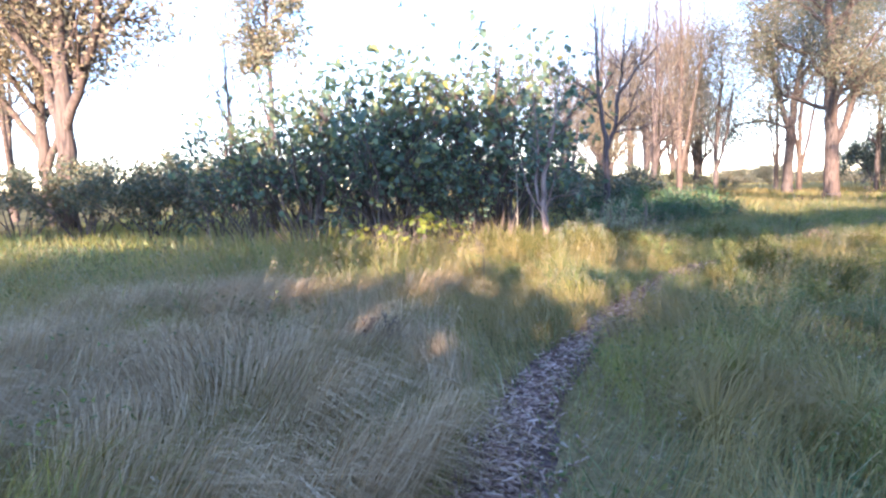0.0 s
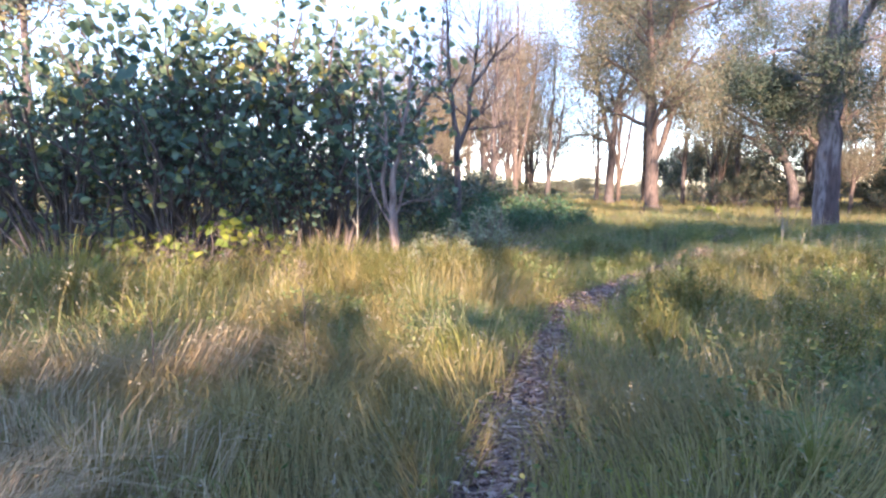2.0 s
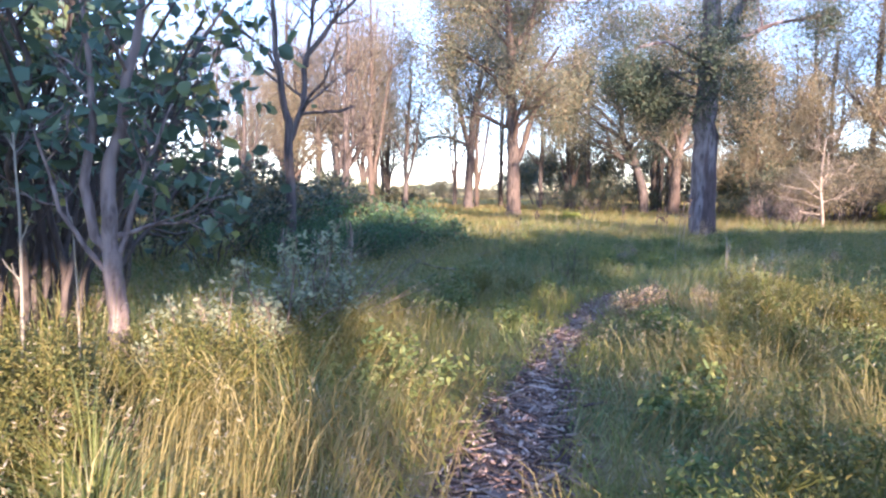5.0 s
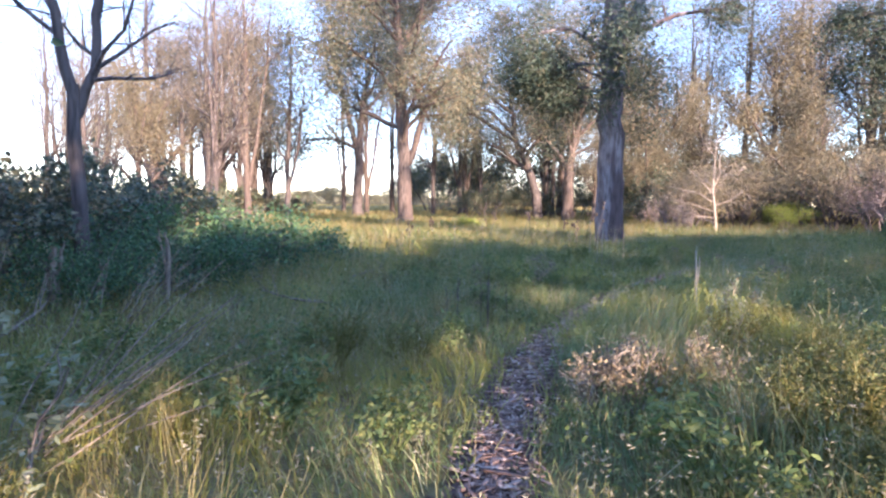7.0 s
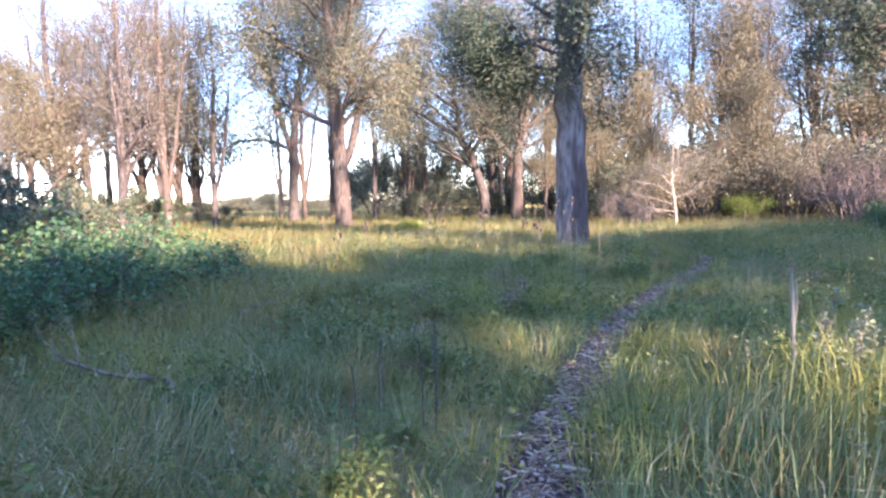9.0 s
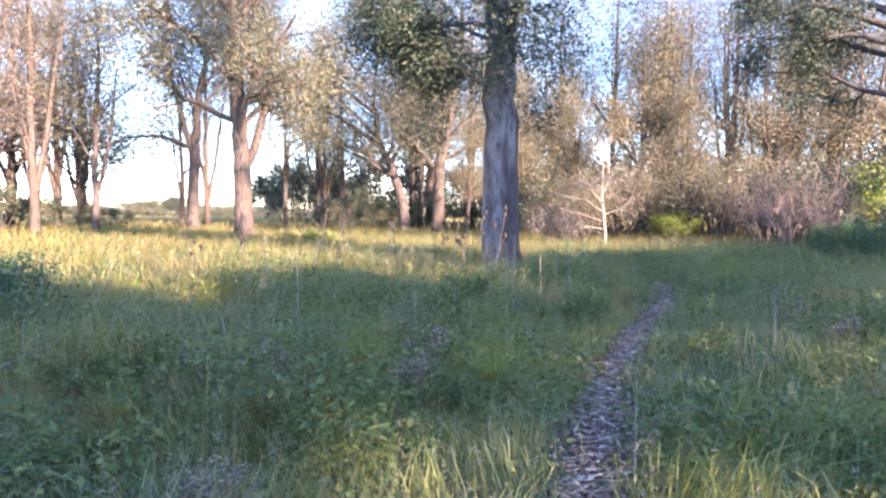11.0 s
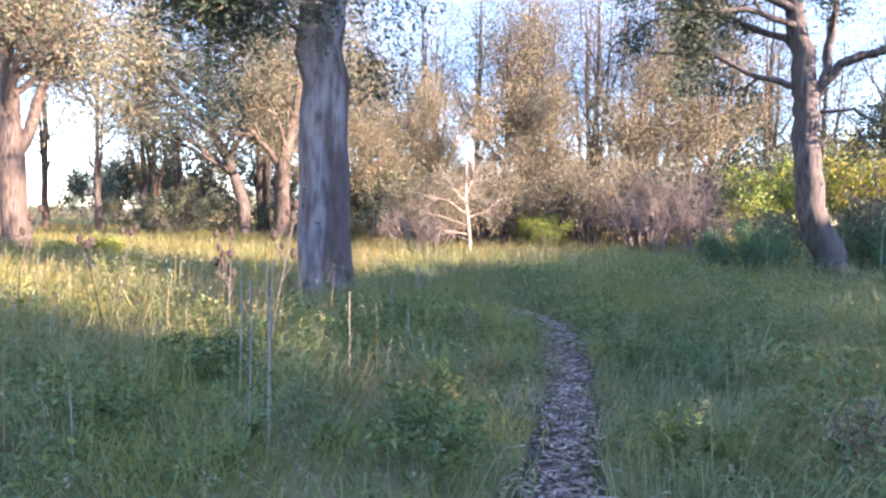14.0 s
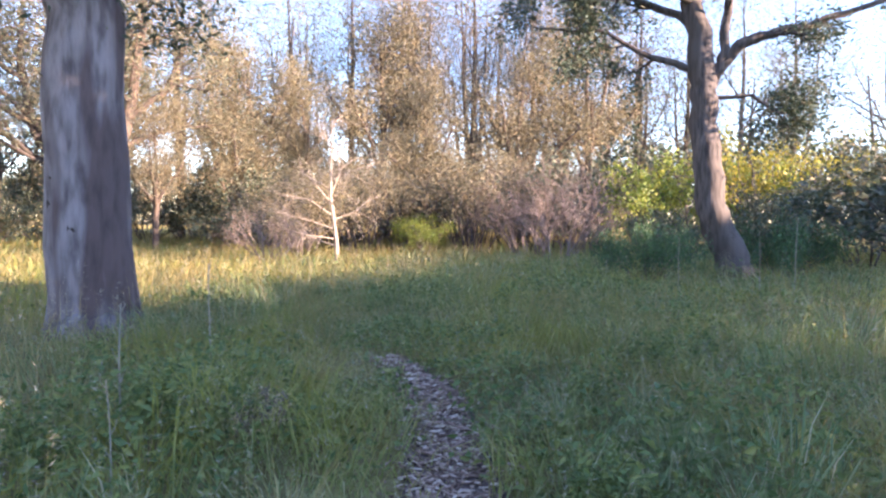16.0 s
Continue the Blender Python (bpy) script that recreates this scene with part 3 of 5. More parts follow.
tree_b = tree("tree", 2, [(0, 0, -0.1, 0.55), (0, 0, 0.6, 0.44), (-0.1, 0, 4, 0.38), (-0.3, 0, 7, 0.33), (-0.35, 0, 10, 0.27), (-0.7, 0.2, 13.5, 0.16), (-1.2, 0.2, 18, 0.05)],
              [[(0.1, 0, 3.4, 0.22), (0.7, 0, 5.0, 0.20), (1.0, 0.1, 6.4, 0.17), (2.0, 0.3, 8.0, 0.11), (3.2, 0.4, 9.0, 0.06)],
               [(-0.3, 0, 9.8, 0.20), (0.4, 0.2, 11.5, 0.16), (1.4, 0.3, 14, 0.10), (2.0, 0.2, 17, 0.04)],
               [(-0.3, 0, 7.2, 0.12), (-1.6, 0.2, 9.0, 0.09), (-3.2, 0.2, 10.0, 0.05), (-5.0, 0.1, 10.4, 0.02)],
               [(-0.3, 0, 10.4, 0.14), (-1.8, -0.2, 12.0, 0.10), (-3.6, 0, 13.5, 0.05)]],
              GUM, M_BARK_GUM, M_GUM, (48000, 0.20, 0.07, 0.6, 0.7), "tall gum tree with tan trunk forking low on one side", sides=14)
put(tree_b, 22.9, 40.0, facing(22.9, 40, 2.6, 7.1))

tree_c = tree("tree", 3, [(0, 0, -0.1, 0.55), (0, 0, 1.0, 0.42), (0.1, 0, 5.5, 0.34), (0.4, 0.1, 9, 0.24), (1.2, 0.2, 13, 0.14), (1.8, 0.2, 18, 0.05)],
              [[(0.05, 0, 5.0, 0.24), (-0.8, 0, 8.5, 0.20), (-1.6, 0.1, 12, 0.14), (-3.4, 0.1, 14, 0.07), (-5.5, 0, 14.6, 0.03)],
               [(0.0, 0, 5.6, 0.16), (-1.8, 0, 6.4, 0.12), (-4.0, 0.1, 6.3, 0.07), (-5.0, 0.1, 5.6, 0.03)],
               [(0.3, 0, 8.0, 0.14), (2.0, 0.1, 10.5, 0.10), (3.2, 0.1, 13, 0.05)]],
              GUM, M_BARK_DARK, M_GUM_BLUE, (50000, 0.24, 0.08, 0.6, 0.7), "tall gum tree with dark crooked limbs and hanging leaves", sides=12)
put(tree_c, 27.5, 55.0, facing(27.5, 55, 2.6, 7.1))

right_tree = tree("tree", 4, [(0.55, 0, -0.1, 0.42), (0.42, 0, 0.4, 0.33), (-0.05, 0, 1.6, 0.29), (-0.18, 0, 3.2, 0.27), (-0.22, 0, 4.3, 0.26), (-0.5, 0.1, 6, 0.2), (-0.7, 0.2, 9, 0.08)],
                  [[(-0.2, 0, 3.6, 0.13), (0.15, 0, 4.5, 0.12), (0.9, 0, 4.9, 0.10), (2.0, 0.1, 5.0, 0.07), (3.2, 0.1, 5.4, 0.04), (3.9, 0.1, 6.3, 0.02)],
                   [(0.1, 0, 4.4, 0.10), (0.2, 0, 5.2, 0.09), (0.3, 0.1, 6.4, 0.07), (0.9, 0.1, 7.8, 0.03)],
                   [(-0.4, 0, 4.3, 0.09), (-1.1, -0.1, 4.5, 0.06), (-2.2, -0.2, 5.2, 0.04), (-3.6, -0.2, 5.4, 0.02)],
                   [(-0.5, 0, 5.2, 0.09), (-1.4, 0.1, 5.8, 0.07), (-3.0, 0.1, 6.4, 0.03)],
                   [(-0.1, 0, 3.7, 0.05), (0.7, 0.1, 3.7, 0.035), (1.2, 0.1, 3.3, 0.02)],
                   [(-0.5, 0, 6.0, 0.10), (-2.0, -0.6, 6.8, 0.08), (-4.0, -1.0, 7.0, 0.04)],
                   [(-0.5, 0, 6.4, 0.10), (-2.2, 0.9, 7.6, 0.08), (-4.6, 1.2, 8.2, 0.04)],
                   [(-0.6, 0, 7.0, 0.10), (0.5, -1.2, 8.4, 0.07), (0.9, -2.8, 9.0, 0.04)],
                   [(-0.6, 0.1, 7.6, 0.09), (-1.8, 0.1, 9.2, 0.06), (-3.6, 0.2, 10.2, 0.03)],
                   [(-0.4, 0, 5.6, 0.08), (-1.4, -0.9, 5.9, 0.06), (-3.2, -1.6, 6.0, 0.03)]],
                  wood(kids=(0, 6, 6), len=(3, 1.3, 0.7), up=(0.5, 0.35, 0.0), start=(0.6, 0.25, 0.1)),
                  M_BARK_DARK, M_GUM_DARK, (27000, 0.12, 0.045, 0.4, 0.18), "leaning tree with dark rough bark and crooked half-bare limbs", sides=14)
put(right_tree, 27.4, 14.7, facing(27.4, 14.7, 11.85, 15.1))

tree_g = tree("tree", 5, [(0, 0, -0.1, 0.42), (-0.2, 0, 2, 0.34), (-0.9, 0, 4.2, 0.28), (-1.8, 0.1, 6, 0.22), (-2.2, 0.1, 9, 0.14), (-2.0, 0.1, 13, 0.05)],
              [[(-0.7, 0, 3.6, 0.18), (-2.4, 0.1, 5.0, 0.14), (-4.6, 0.2, 6.2, 0.08), (-6.5, 0.2, 7.4, 0.03)],
               [(-1.0, 0, 4.5, 0.16), (0.2, 0.1, 7.0, 0.12), (1.0, 0.2, 10, 0.06)],
               [(-1.8, 0, 6.2, 0.14), (-4.0, 0.1, 8.4, 0.09), (-6.0, 0.1, 10, 0.04)],
               [(-1.8, 0, 6, 0.16), (-5, 0.5, 8, 0.11), (-9, 0.5, 9.5, 0.06), (-12, 0.5, 9, 0.03)],
               [(-2, 0, 8, 0.13), (-6, 0, 11, 0.08), (-10, 0, 12.5, 0.04)],
               [(-0.5, 0, 3.5, 0.12), (-3, -0.5, 5, 0.08), (-6.5, -0.5, 6.3, 0.03)]],
              GUM, M_BARK_DARK, M_GUM, (60000, 0.18, 0.055, 0.5, 0.6), "leaning gum tree with a wide olive crown", sides=12)
put(tree_g, 37.0, 43.5, facing(37, 43.5, 5.6, 11.1))

tree_l = tree("tree", 6, [(0, 0, -0.1, 0.42), (0, 0, 2, 0.36), (0.1, 0, 4.2, 0.3), (0.6, 0.1, 6.5, 0.22), (1.2, 0.1, 10, 0.12), (1.4, 0.1, 14, 0.04)],
              [[(0.05, 0, 3.6, 0.16), (-1.0, 0.1, 5.0, 0.13), (-2.4, 0.2, 6.6, 0.08)],
               [(0.5, 0, 5.8, 0.16), (1.8, 0.1, 7.0, 0.12), (3.6, 0.2, 8, 0.06)],
               [(0.3, 0, 4.5, 0.13), (2.2, 0.3, 5.5, 0.08), (4.5, 0.3, 5.8, 0.03)],
               [(0.6, 0, 6.5, 0.13), (-1.5, 0.3, 8.5, 0.08), (-3.5, 0.3, 10, 0.03)]],
              GUM, M_BARK_GUM, M_GUM, (36000, 0.19, 0.05, 0.4, 0.5), "gum tree with a pale sunlit trunk", sides=12)
put(tree_l, 34.9, 38.5, facing(34.9, 38.5, 5.6, 11.1))

bare_tree = tree("tree", 7, [(0.03, 0, -0.1, 0.11), (0, 0, 1.4, 0.09), (-0.03, 0, 2.7, 0.075)],
                 [[(-0.03, 0, 2.6, 0.07), (-0.25, 0, 3.7, 0.055), (-0.32, 0.1, 5.2, 0.035), (-0.4, 0.1, 6.4, 0.015)],
                  [(0.0, 0, 2.3, 0.06), (0.22, 0, 3.0, 0.055), (0.3, 0, 3.8, 0.05), (0.8, 0, 4.5, 0.035), (1.4, 0, 5.1, 0.02)],
                  [(0.28, 0, 3.6, 0.04), (0.4, 0.1, 4.6, 0.03), (0.5, 0.1, 6.0, 0.012)],
                  [(-0.2, 0, 3.3, 0.03), (-0.9, 0.1, 3.9, 0.025), (-1.6, 0.2, 4.0, 0.012)]],
                 wood(kids=(0, 9, 6), len=(2, 1.5, 0.7), up=(0.4, 0.15, 0.1), start=(0.5, 0.1, 0.1), angle=(30, 65)),
                 M_BARK_DARK, M_GUM, (260, 0.07, 0.03, 0.3, 0.05), "slender nearly bare tree with dark forked branches", sides=9)
put(bare_tree, 4.6, 17.95, facing(4.6, 17.95, 2.6, 7.1))

sapling = tree("tree", 8, [(0, 0, -0.1, 0.12), (0.0, 0, 2, 0.10), (0.05, 0, 4.5, 0.08), (0.0, 0, 7, 0.05), (0.1, 0, 10, 0.02)],
               [[(0, 0, 3.0, 0.05), (-0.35, 0, 4.6, 0.04), (-0.6, 0.1, 6.5, 0.02)]],
               wood(kids=(22, 5, 3), len=(1.6, 0.8, 0.5), up=(0.5, 0.2, 0.0), start=(0.22, 0.2, 0.1), angle=(30, 70)),
               M_BARK_DARK, M_GUM, (8500, 0.14, 0.07, 0.3, 0.14), "tall slim young tree rising out of the hedge", sides=9)
put(sapling, -5.2, 18.5)

fork_tree = tree("small_tree", 9, [(0.03, 0, -0.05, 0.075), (0, 0, 0.5, 0.062), (-0.03, 0, 0.95, 0.058)],
                 [[(-0.03, 0, 0.9, 0.05), (-0.06, 0, 1.35, 0.045), (0.06, 0, 1.8, 0.035), (0.18, 0.05, 2.6, 0.022), (0.26, 0.05, 3.2, 0.01)],
                  [(-0.03, 0, 0.8, 0.035), (-0.16, 0.05, 1.3, 0.03), (-0.1, 0.1, 2.0, 0.02), (-0.2, 0.1, 2.9, 0.01)],
                  [(0.0, 0, 1.05, 0.02), (0.22, -0.03, 1.12, 0.012), (0.48, -0.05, 1.14, 0.005)],
                  [(-0.02, 0, 0.75, 0.02), (-0.3, 0, 1.2, 0.014), (-0.42, 0, 1.7, 0.006)],
                  [(0.0, 0, 0.9, 0.022), (0.14, 0, 1.4, 0.016), (0.34, 0, 1.9, 0.007)]],
                 wood(kids=(0, 5, 3), len=(1, 0.45, 0.22), up=(0.4, 0.3, 0.1), start=(0.3, 0.3, 0.1)),
                 M_BARK_PINK, M_MULBERRY, (260, 0.11, 0.085, 0.5, 0.06), "small pale-barked tree forked low at the bush's edge", sides=10)
put(fork_tree, 2.12, 10.98, facing(2.2, 10.95, 2.6, 7.1))

dead_tree = tree("dead_tree", 10, [(0.1, 0, -0.1, 0.075), (0.05, 0, 0.8, 0.06), (-0.1, 0, 2.0, 0.05), (-0.08, 0, 3.0, 0.035), (-0.02, 0, 4.3, 0.012)],
                 [[(-0.1, 0, 1.8, 0.03), (-0.5, 0, 2.3, 0.022), (-1.0, 0, 2.8, 0.010)],
                  [(-0.1, 0, 2.0, 0.035), (0.14, 0, 2.6, 0.025), (0.12, 0, 3.6, 0.012)],
                  [(0, 0, 1.0, 0.025), (-0.9, 0.1, 1.3, 0.018), (-2.1, 0.1, 1.6, 0.008)],
                  [(0, 0, 0.7, 0.025), (-0.9, -0.2, 0.85, 0.018), (-2.0, -0.2, 1.2, 0.008)],
                  [(0, 0, 1.4, 0.022), (-0.8, -0.2, 1.9, 0.018), (-1.6, -0.2, 2.0, 0.008)],
                  [(0, 0, 0.5, 0.022), (-0.6, 0.3, 0.7, 0.016), (-1.5, 0.4, 0.8, 0.008)],
                  [(0, 0, 1.3, 0.022), (0.6, 0.1, 1.5, 0.014), (1.2, 0.1, 2.0, 0.008)]],
                 wood(kids=(6, 9, 4), len=(1.3, 0.9, 0.4), up=(0.1, 0.0, 0.0), start=(0.25, 0.2, 0.2), angle=(35, 80)),
                 M_BARK_PALE, M_GUM, None, "dead pale leafless tree with brittle side branches", "tree", sides=9)
def stump(seed, height, radius):
    """A broken dead stem, splintered at the top."""
    s = tree("tree_stump", seed, [(0, 0, -0.05, radius * 1.3), (0.01, 0, 0.15, radius), (-0.02, 0.01, height * 0.7, radius * 0.85), (0.02, 0, height, radius * 0.35)],
             [[(0, 0, height * 0.55, radius * 0.5), (0.09, 0.03, height * 0.8, radius * 0.35), (0.12, 0.05, height * 1.05, radius * 0.12)]],
             wood(kids=(0, 2, 1), len=(1, 0.14, 0.08), start=(0.5, 0.3, 0.2)), M_DEADWOOD, M_GUM, None, "broken pale dead stump among the creeper", "stump", sides=9)
    return s


put(stump(46, 0.75, 0.07), 4.25, 17.0)
put(stump(47, 0.6, 0.05), 4.7, 16.6, 80)
put(stump(48, 0.9, 0.035), 5.4, 16.9, 200)
put(dead_tree, 30.3, 25.0, facing(30.3, 25, 11.85, 15.1))

# ---- trees of the far wood and the field's edge ----
far_a = tree("tree", 21, [(0, 0, -0.2, 0.30), (0.1, 0, 5, 0.22), (0.0, 0.1, 11, 0.14), (0.2, 0.1, 18, 0.04)],
             [[(0, 0, 2.0, 0.18), (-0.8, 0.2, 6, 0.14), (-1.6, 0.2, 12, 0.06), (-1.8, 0.2, 16, 0.03)], [(0.05, 0, 3.0, 0.15), (0.9, -0.2, 8, 0.11), (1.5, -0.2, 14, 0.04)]],
             wood(kids=(12, 6, 4), sides=(5, 3, 3), segs=(5, 3, 2), len=(5.4, 2.6, 1.2), up=(0.6, 0.1, -0.2), start=(0.2, 0.25, 0.1), angle=(25, 65)),
             M_BARK_GUM, M_AUTUMN, (8800, 0.22, 0.055, 0.4, 1.25), "tall slender tree with thin autumn-brown foliage", sides=7)
far_b = tree("tree", 22, [(0, 0, -0.2, 0.28), (-0.1, 0, 5, 0.2), (0.3, 0.1, 11, 0.12), (0.2, 0.1, 16, 0.04)],
             [[(0, 0, 2.5, 0.15), (0.9, 0.2, 6, 0.11), (1.4, 0.2, 11, 0.05)]],
             wood(kids=(11, 6, 4), sides=(5, 3, 3), segs=(5, 3, 2), len=(5.4, 2.6, 1.2), up=(0.5, 0.1, -0.2), start=(0.2, 0.25, 0.1), angle=(30, 68)),
             M_BARK_DARK, M_GUM, (8800, 0.23, 0.06, 0.5, 1.25), "tall tree with olive foliage at the wood's edge", sides=7)
far_c = tree("tree", 23, [(0, 0, -0.2, 0.26), (0.1, 0, 4, 0.2), (-0.1, 0.1, 9, 0.13), (0.1, 0.1, 15, 0.04)],
             [[(0, 0, 1.5, 0.14), (-0.6, 0.2, 5, 0.11), (-0.9, 0.2, 10, 0.05)], [(0, 0, 1.0, 0.13), (0.7, 0.2, 5, 0.10), (1.2, 0.2, 9, 0.04)]],
             wood(kids=(14, 7, 5), sides=(5, 3, 3), segs=(5, 3, 2), len=(4.8, 2.4, 1.1), up=(0.6, 0.3, 0.0), start=(0.15, 0.2, 0.1), angle=(25, 60)),
             M_BARK_DARK, M_PINK, (7500, 0.17, 0.04, 0.2, 0.8), "nearly bare slender tree with a haze of pinkish twigs", sides=7)
far_d = shrub("tree", 24, 11, 9.0, 9.5, M_BARK_DARK, M_GUM, (9000, 0.42, 0.2, 0.3, 0.5), "broad bushy olive tree standing out in the field", "tree",
              P=wood(kids=(0, 6, 4), len=(1, 2.8, 1.4), up=(0, 0.3, 0.0), angle=(25, 70), sides=(5, 3, 3), segs=(5, 3, 2)))
far_e = tree("tree", 25, [(0, 0, -0.2, 0.3), (0.3, 0, 3, 0.24), (0.2, 0.1, 6, 0.16), (0.6, 0.1, 11, 0.05)],
             [[(0.2, 0, 2.2, 0.15), (-1.6, 0.2, 4.5, 0.11), (-3.4, 0.4, 7, 0.05)], [(0.3, 0, 2.8, 0.15), (2.0, 0.3, 5, 0.11), (4.2, 0.2, 7, 0.05)], [(0.2, 0, 4, 0.12), (0.4, 1.8, 6.5, 0.09), (0.2, 3.2, 9, 0.04)],
              [(0.2, 0, 4, 0.12), (0.6, -1.8, 6.5, 0.09), (1.2, -3.2, 8.5, 0.04)], [(0.2, 0, 5, 0.12), (-1.2, -0.6, 8, 0.09), (-2.4, -0.8, 10.5, 0.04)]],
             wood(kids=(6, 7, 6), sides=(5, 3, 3), segs=(5, 3, 2), len=(3.2, 1.8, 1.0), up=(0.6, 0.2, -0.2), start=(0.4, 0.15, 0.1), angle=(25, 65)),
             M_BARK_GUM, M_AUTUMN, (13000, 0.18, 0.085, 0.4, 0.5), "spreading tree with orange-brown autumn foliage", sides=9)
SCREEN = [
    (far_c, 15.5, 55, 1.1), (far_c, 18.5, 57, 1.05), (far_a, 20.5, 60, 1.0), (far_c, 22.5, 62, 1.0), (far_c, 12, 56, 1.1), (far_c, 12.6, 42, 0.9), (far_a, 16.5, 49, 0.85), (far_b, 20, 51, 0.8), (far_a, 31, 60, 0.9), (far_a, 36, 64, 0.95), (far_b, 33.5, 70, 1.0), (far_b, 9, 60, 0.8), (far_c, 6, 58, 0.85),
    (far_c, 3, 62, 0.8), (far_c, 6.5, 39, 0.6), (far_c, 2, 37, 0.62), (far_e, 9.5, 44, 0.65), (far_c, 12, 46, 0.62), (far_c, -2, 40, 0.6), (far_b, 24, 66, 0.85), (far_c, 14, 62, 0.95), (far_a, 17, 66, 0.9), (far_c, 25.5, 72, 0.9), (far_c, 10.5, 66, 0.95), (far_a, 7.5, 64, 0.8), (far_b, 33, 52, 0.75), (far_b, 38, 55, 0.85), (far_a, 41, 58, 0.9), (far_b, 46, 62, 1.0), (far_a, 52, 58, 1.1), (far_b, 56, 50, 1.1),
    (far_b, 44, 50, 0.95), (far_a, 47, 46, 1.0), (far_b, 41, 46, 0.8), (far_b, 51, 45, 1.0), (far_a, 54, 42, 1.0), (far_b, 50, 39, 0.9), (far_a, 56, 38, 1.1), (far_a, 58, 34, 1.1), (far_b, 60, 36, 1.15),
    (far_a, 54, 33, 1.0), (far_b, 60, 30, 1.1), (far_a, 55, 28, 1.05), (far_a, 61, 25, 1.1), (far_c, 52, 30, 1.0), (far_a, 57, 22, 1.05), (far_b, 62, 20, 1.0), (far_a, 58, 17, 1.0), (far_c, 53, 24, 1.0),
    (far_a, 62, 14, 0.95), (far_b, 57, 11, 0.9), (far_a, 62, 7, 0.9), (far_b, 57, 3, 0.9), (far_b, 68, 40, 1.2), (far_a, 70, 30, 1.2), (far_b, 70, 20, 1.1), (far_a, 66, 48, 1.2), (far_b, 60, 54, 1.1),
    (far_e, -13.8, 21.5, 1.25), (far_e, -17.5, 26, 1.1), (far_e, 12.5, 58, 1.1), (far_e, 18.0, 61, 1.2), (far_e, 43, 47, 1.15), (far_e, 51, 33, 1.15), (far_e, 50, 24, 1.0), (far_e, 54, 20, 1.2), (far_e, 47, 40, 1.1), (far_e, 38.5, 35, 0.55), (far_e, 33, 34.5, 0.45), (far_e, 42, 33, 0.7), (far_e, 41, 26, 0.6), (far_b, -21, 24, 0.8), (far_c, -11.5, 31, 0.6), (far_a, -24, 32, 0.8),
]
rng = np.random.default_rng(5)
first = set()
for src, x, y, s in SCREEN:
    turn, hs = rng.uniform(0, 360), s * rng.uniform(0.92, 1.08)
    if src.name in first:
        tagged(place_copy(src, x, y, turn, s, hs), group="trees of the far wood")
    else:
        first.add(src.name)
        tagged(put(src, x, y, turn, s, hs), group="trees of the far wood")
put(far_d, 72, 105, 30, 1.1)
for x, y, s in [(79, 103, 0.9), (66, 110, 0.7), (88, 118, 1.1), (84, 92, 0.8), (60, 128, 0.55)]:
    place_copy(far_d, x, y, rng.uniform(0, 360), s, s * rng.uniform(0.8, 1.0))
# a low line of trees where the field ends
for k in range(26):
    a, d = radians(40 + 2.4 * k + rng.uniform(-0.8, 0.8)), rng.uniform(190, 250)
    c = place_copy(far_d, d * math.cos(a), d * math.sin(a), rng.uniform(0, 360), rng.uniform(1.0, 1.6), rng.uniform(0.5, 0.85))
    c.matrix_basis = Matrix.Translation((0, 0, -2.2)) @ c.matrix_basis

# ---- shrubs ----
bush = shrub("bush", 31, 15, 4.0, 4.0, M_BARK_DARK, M_MULBERRY, (950, 0.165, 0.135, 0.6, 0.2), "tall broad-leaved bush with large dark green leaves", "bush")
put(bush, -0.4, 13.2, 20, 1.0)
for x, y, r, s in [(-2.8, 13.8, 100, 0.88), (1.2, 13.3, 200, 0.98), (-1.6, 15.5, 300, 0.95), (-4.4, 14.8, 10, 0.75), (-1.0, 12.5, 260, 0.7), (0.7, 12.3, 30, 0.5)]:
    place_copy(bush, x, y, r, s)
shoots = shrub("bush", 40, 8, 5.0, 3.4, M_BARK_DARK, M_MULBERRY, (430, 0.18, 0.15, 0.7, 0.10), "airy broad-leaved bush with long shoots above the rest", "bush")
put(shoots, 1.6, 13.7, 0, 0.95)
for x, y, r, s in [(-1.4, 14.2, 90, 0.92), (0.4, 14.6, 180, 1.0), (-3.2, 15.2, 40, 0.85), (1.2, 16.5, 310, 1.05)]:
    place_copy(shoots, x, y, r, s)
hedge = shrub("hedge_shrub", 32, 12, 2.4, 3.4, M_BARK_DARK, M_HEDGE, (3200, 0.12, 0.085, 0.3, 0.14), "dense dark green hedge shrub", "shrub",
              P=wood(kids=(0, 5, 3), len=(1, 0.75, 0.4), up=(0, 0.25, 0.0), angle=(25, 65), sides=(5, 3, 3), segs=(5, 3, 2)))
put(hedge, -6.2, 17.2, 0)
for x, y, r, s in [(-8.6, 17.8, 70, 1.0), (-11, 18.3, 140, 0.95), (-13.6, 18.8, 200, 1.0), (-16.4, 19.6, 290, 1.0), (-4.4, 18.4, 30, 1.05), (-2.4, 19, 80, 1.1), (-7.6, 20, 10, 1.1), (-10.4, 20.6, 60, 1.0),
                   (-13, 21.5, 110, 1.0), (-19, 20.5, 160, 1.0), (0.2, 19.6, 220, 1.0), (2.2, 19.8, 20, 0.9), (4.2, 19.8, 300, 0.75), (6.0, 22.0, 30, 0.75), (3.3, 18.4, 120, 0.7), (7.8, 24.0, 75, 0.6), (5, 30, 10, 1.0), (9, 33, 80, 0.9), (1.5, 31, 170, 1.1), (-2, 29, 260, 1.2)]:
    tagged(place_copy(hedge, x, y, r, s), group="hedge row")
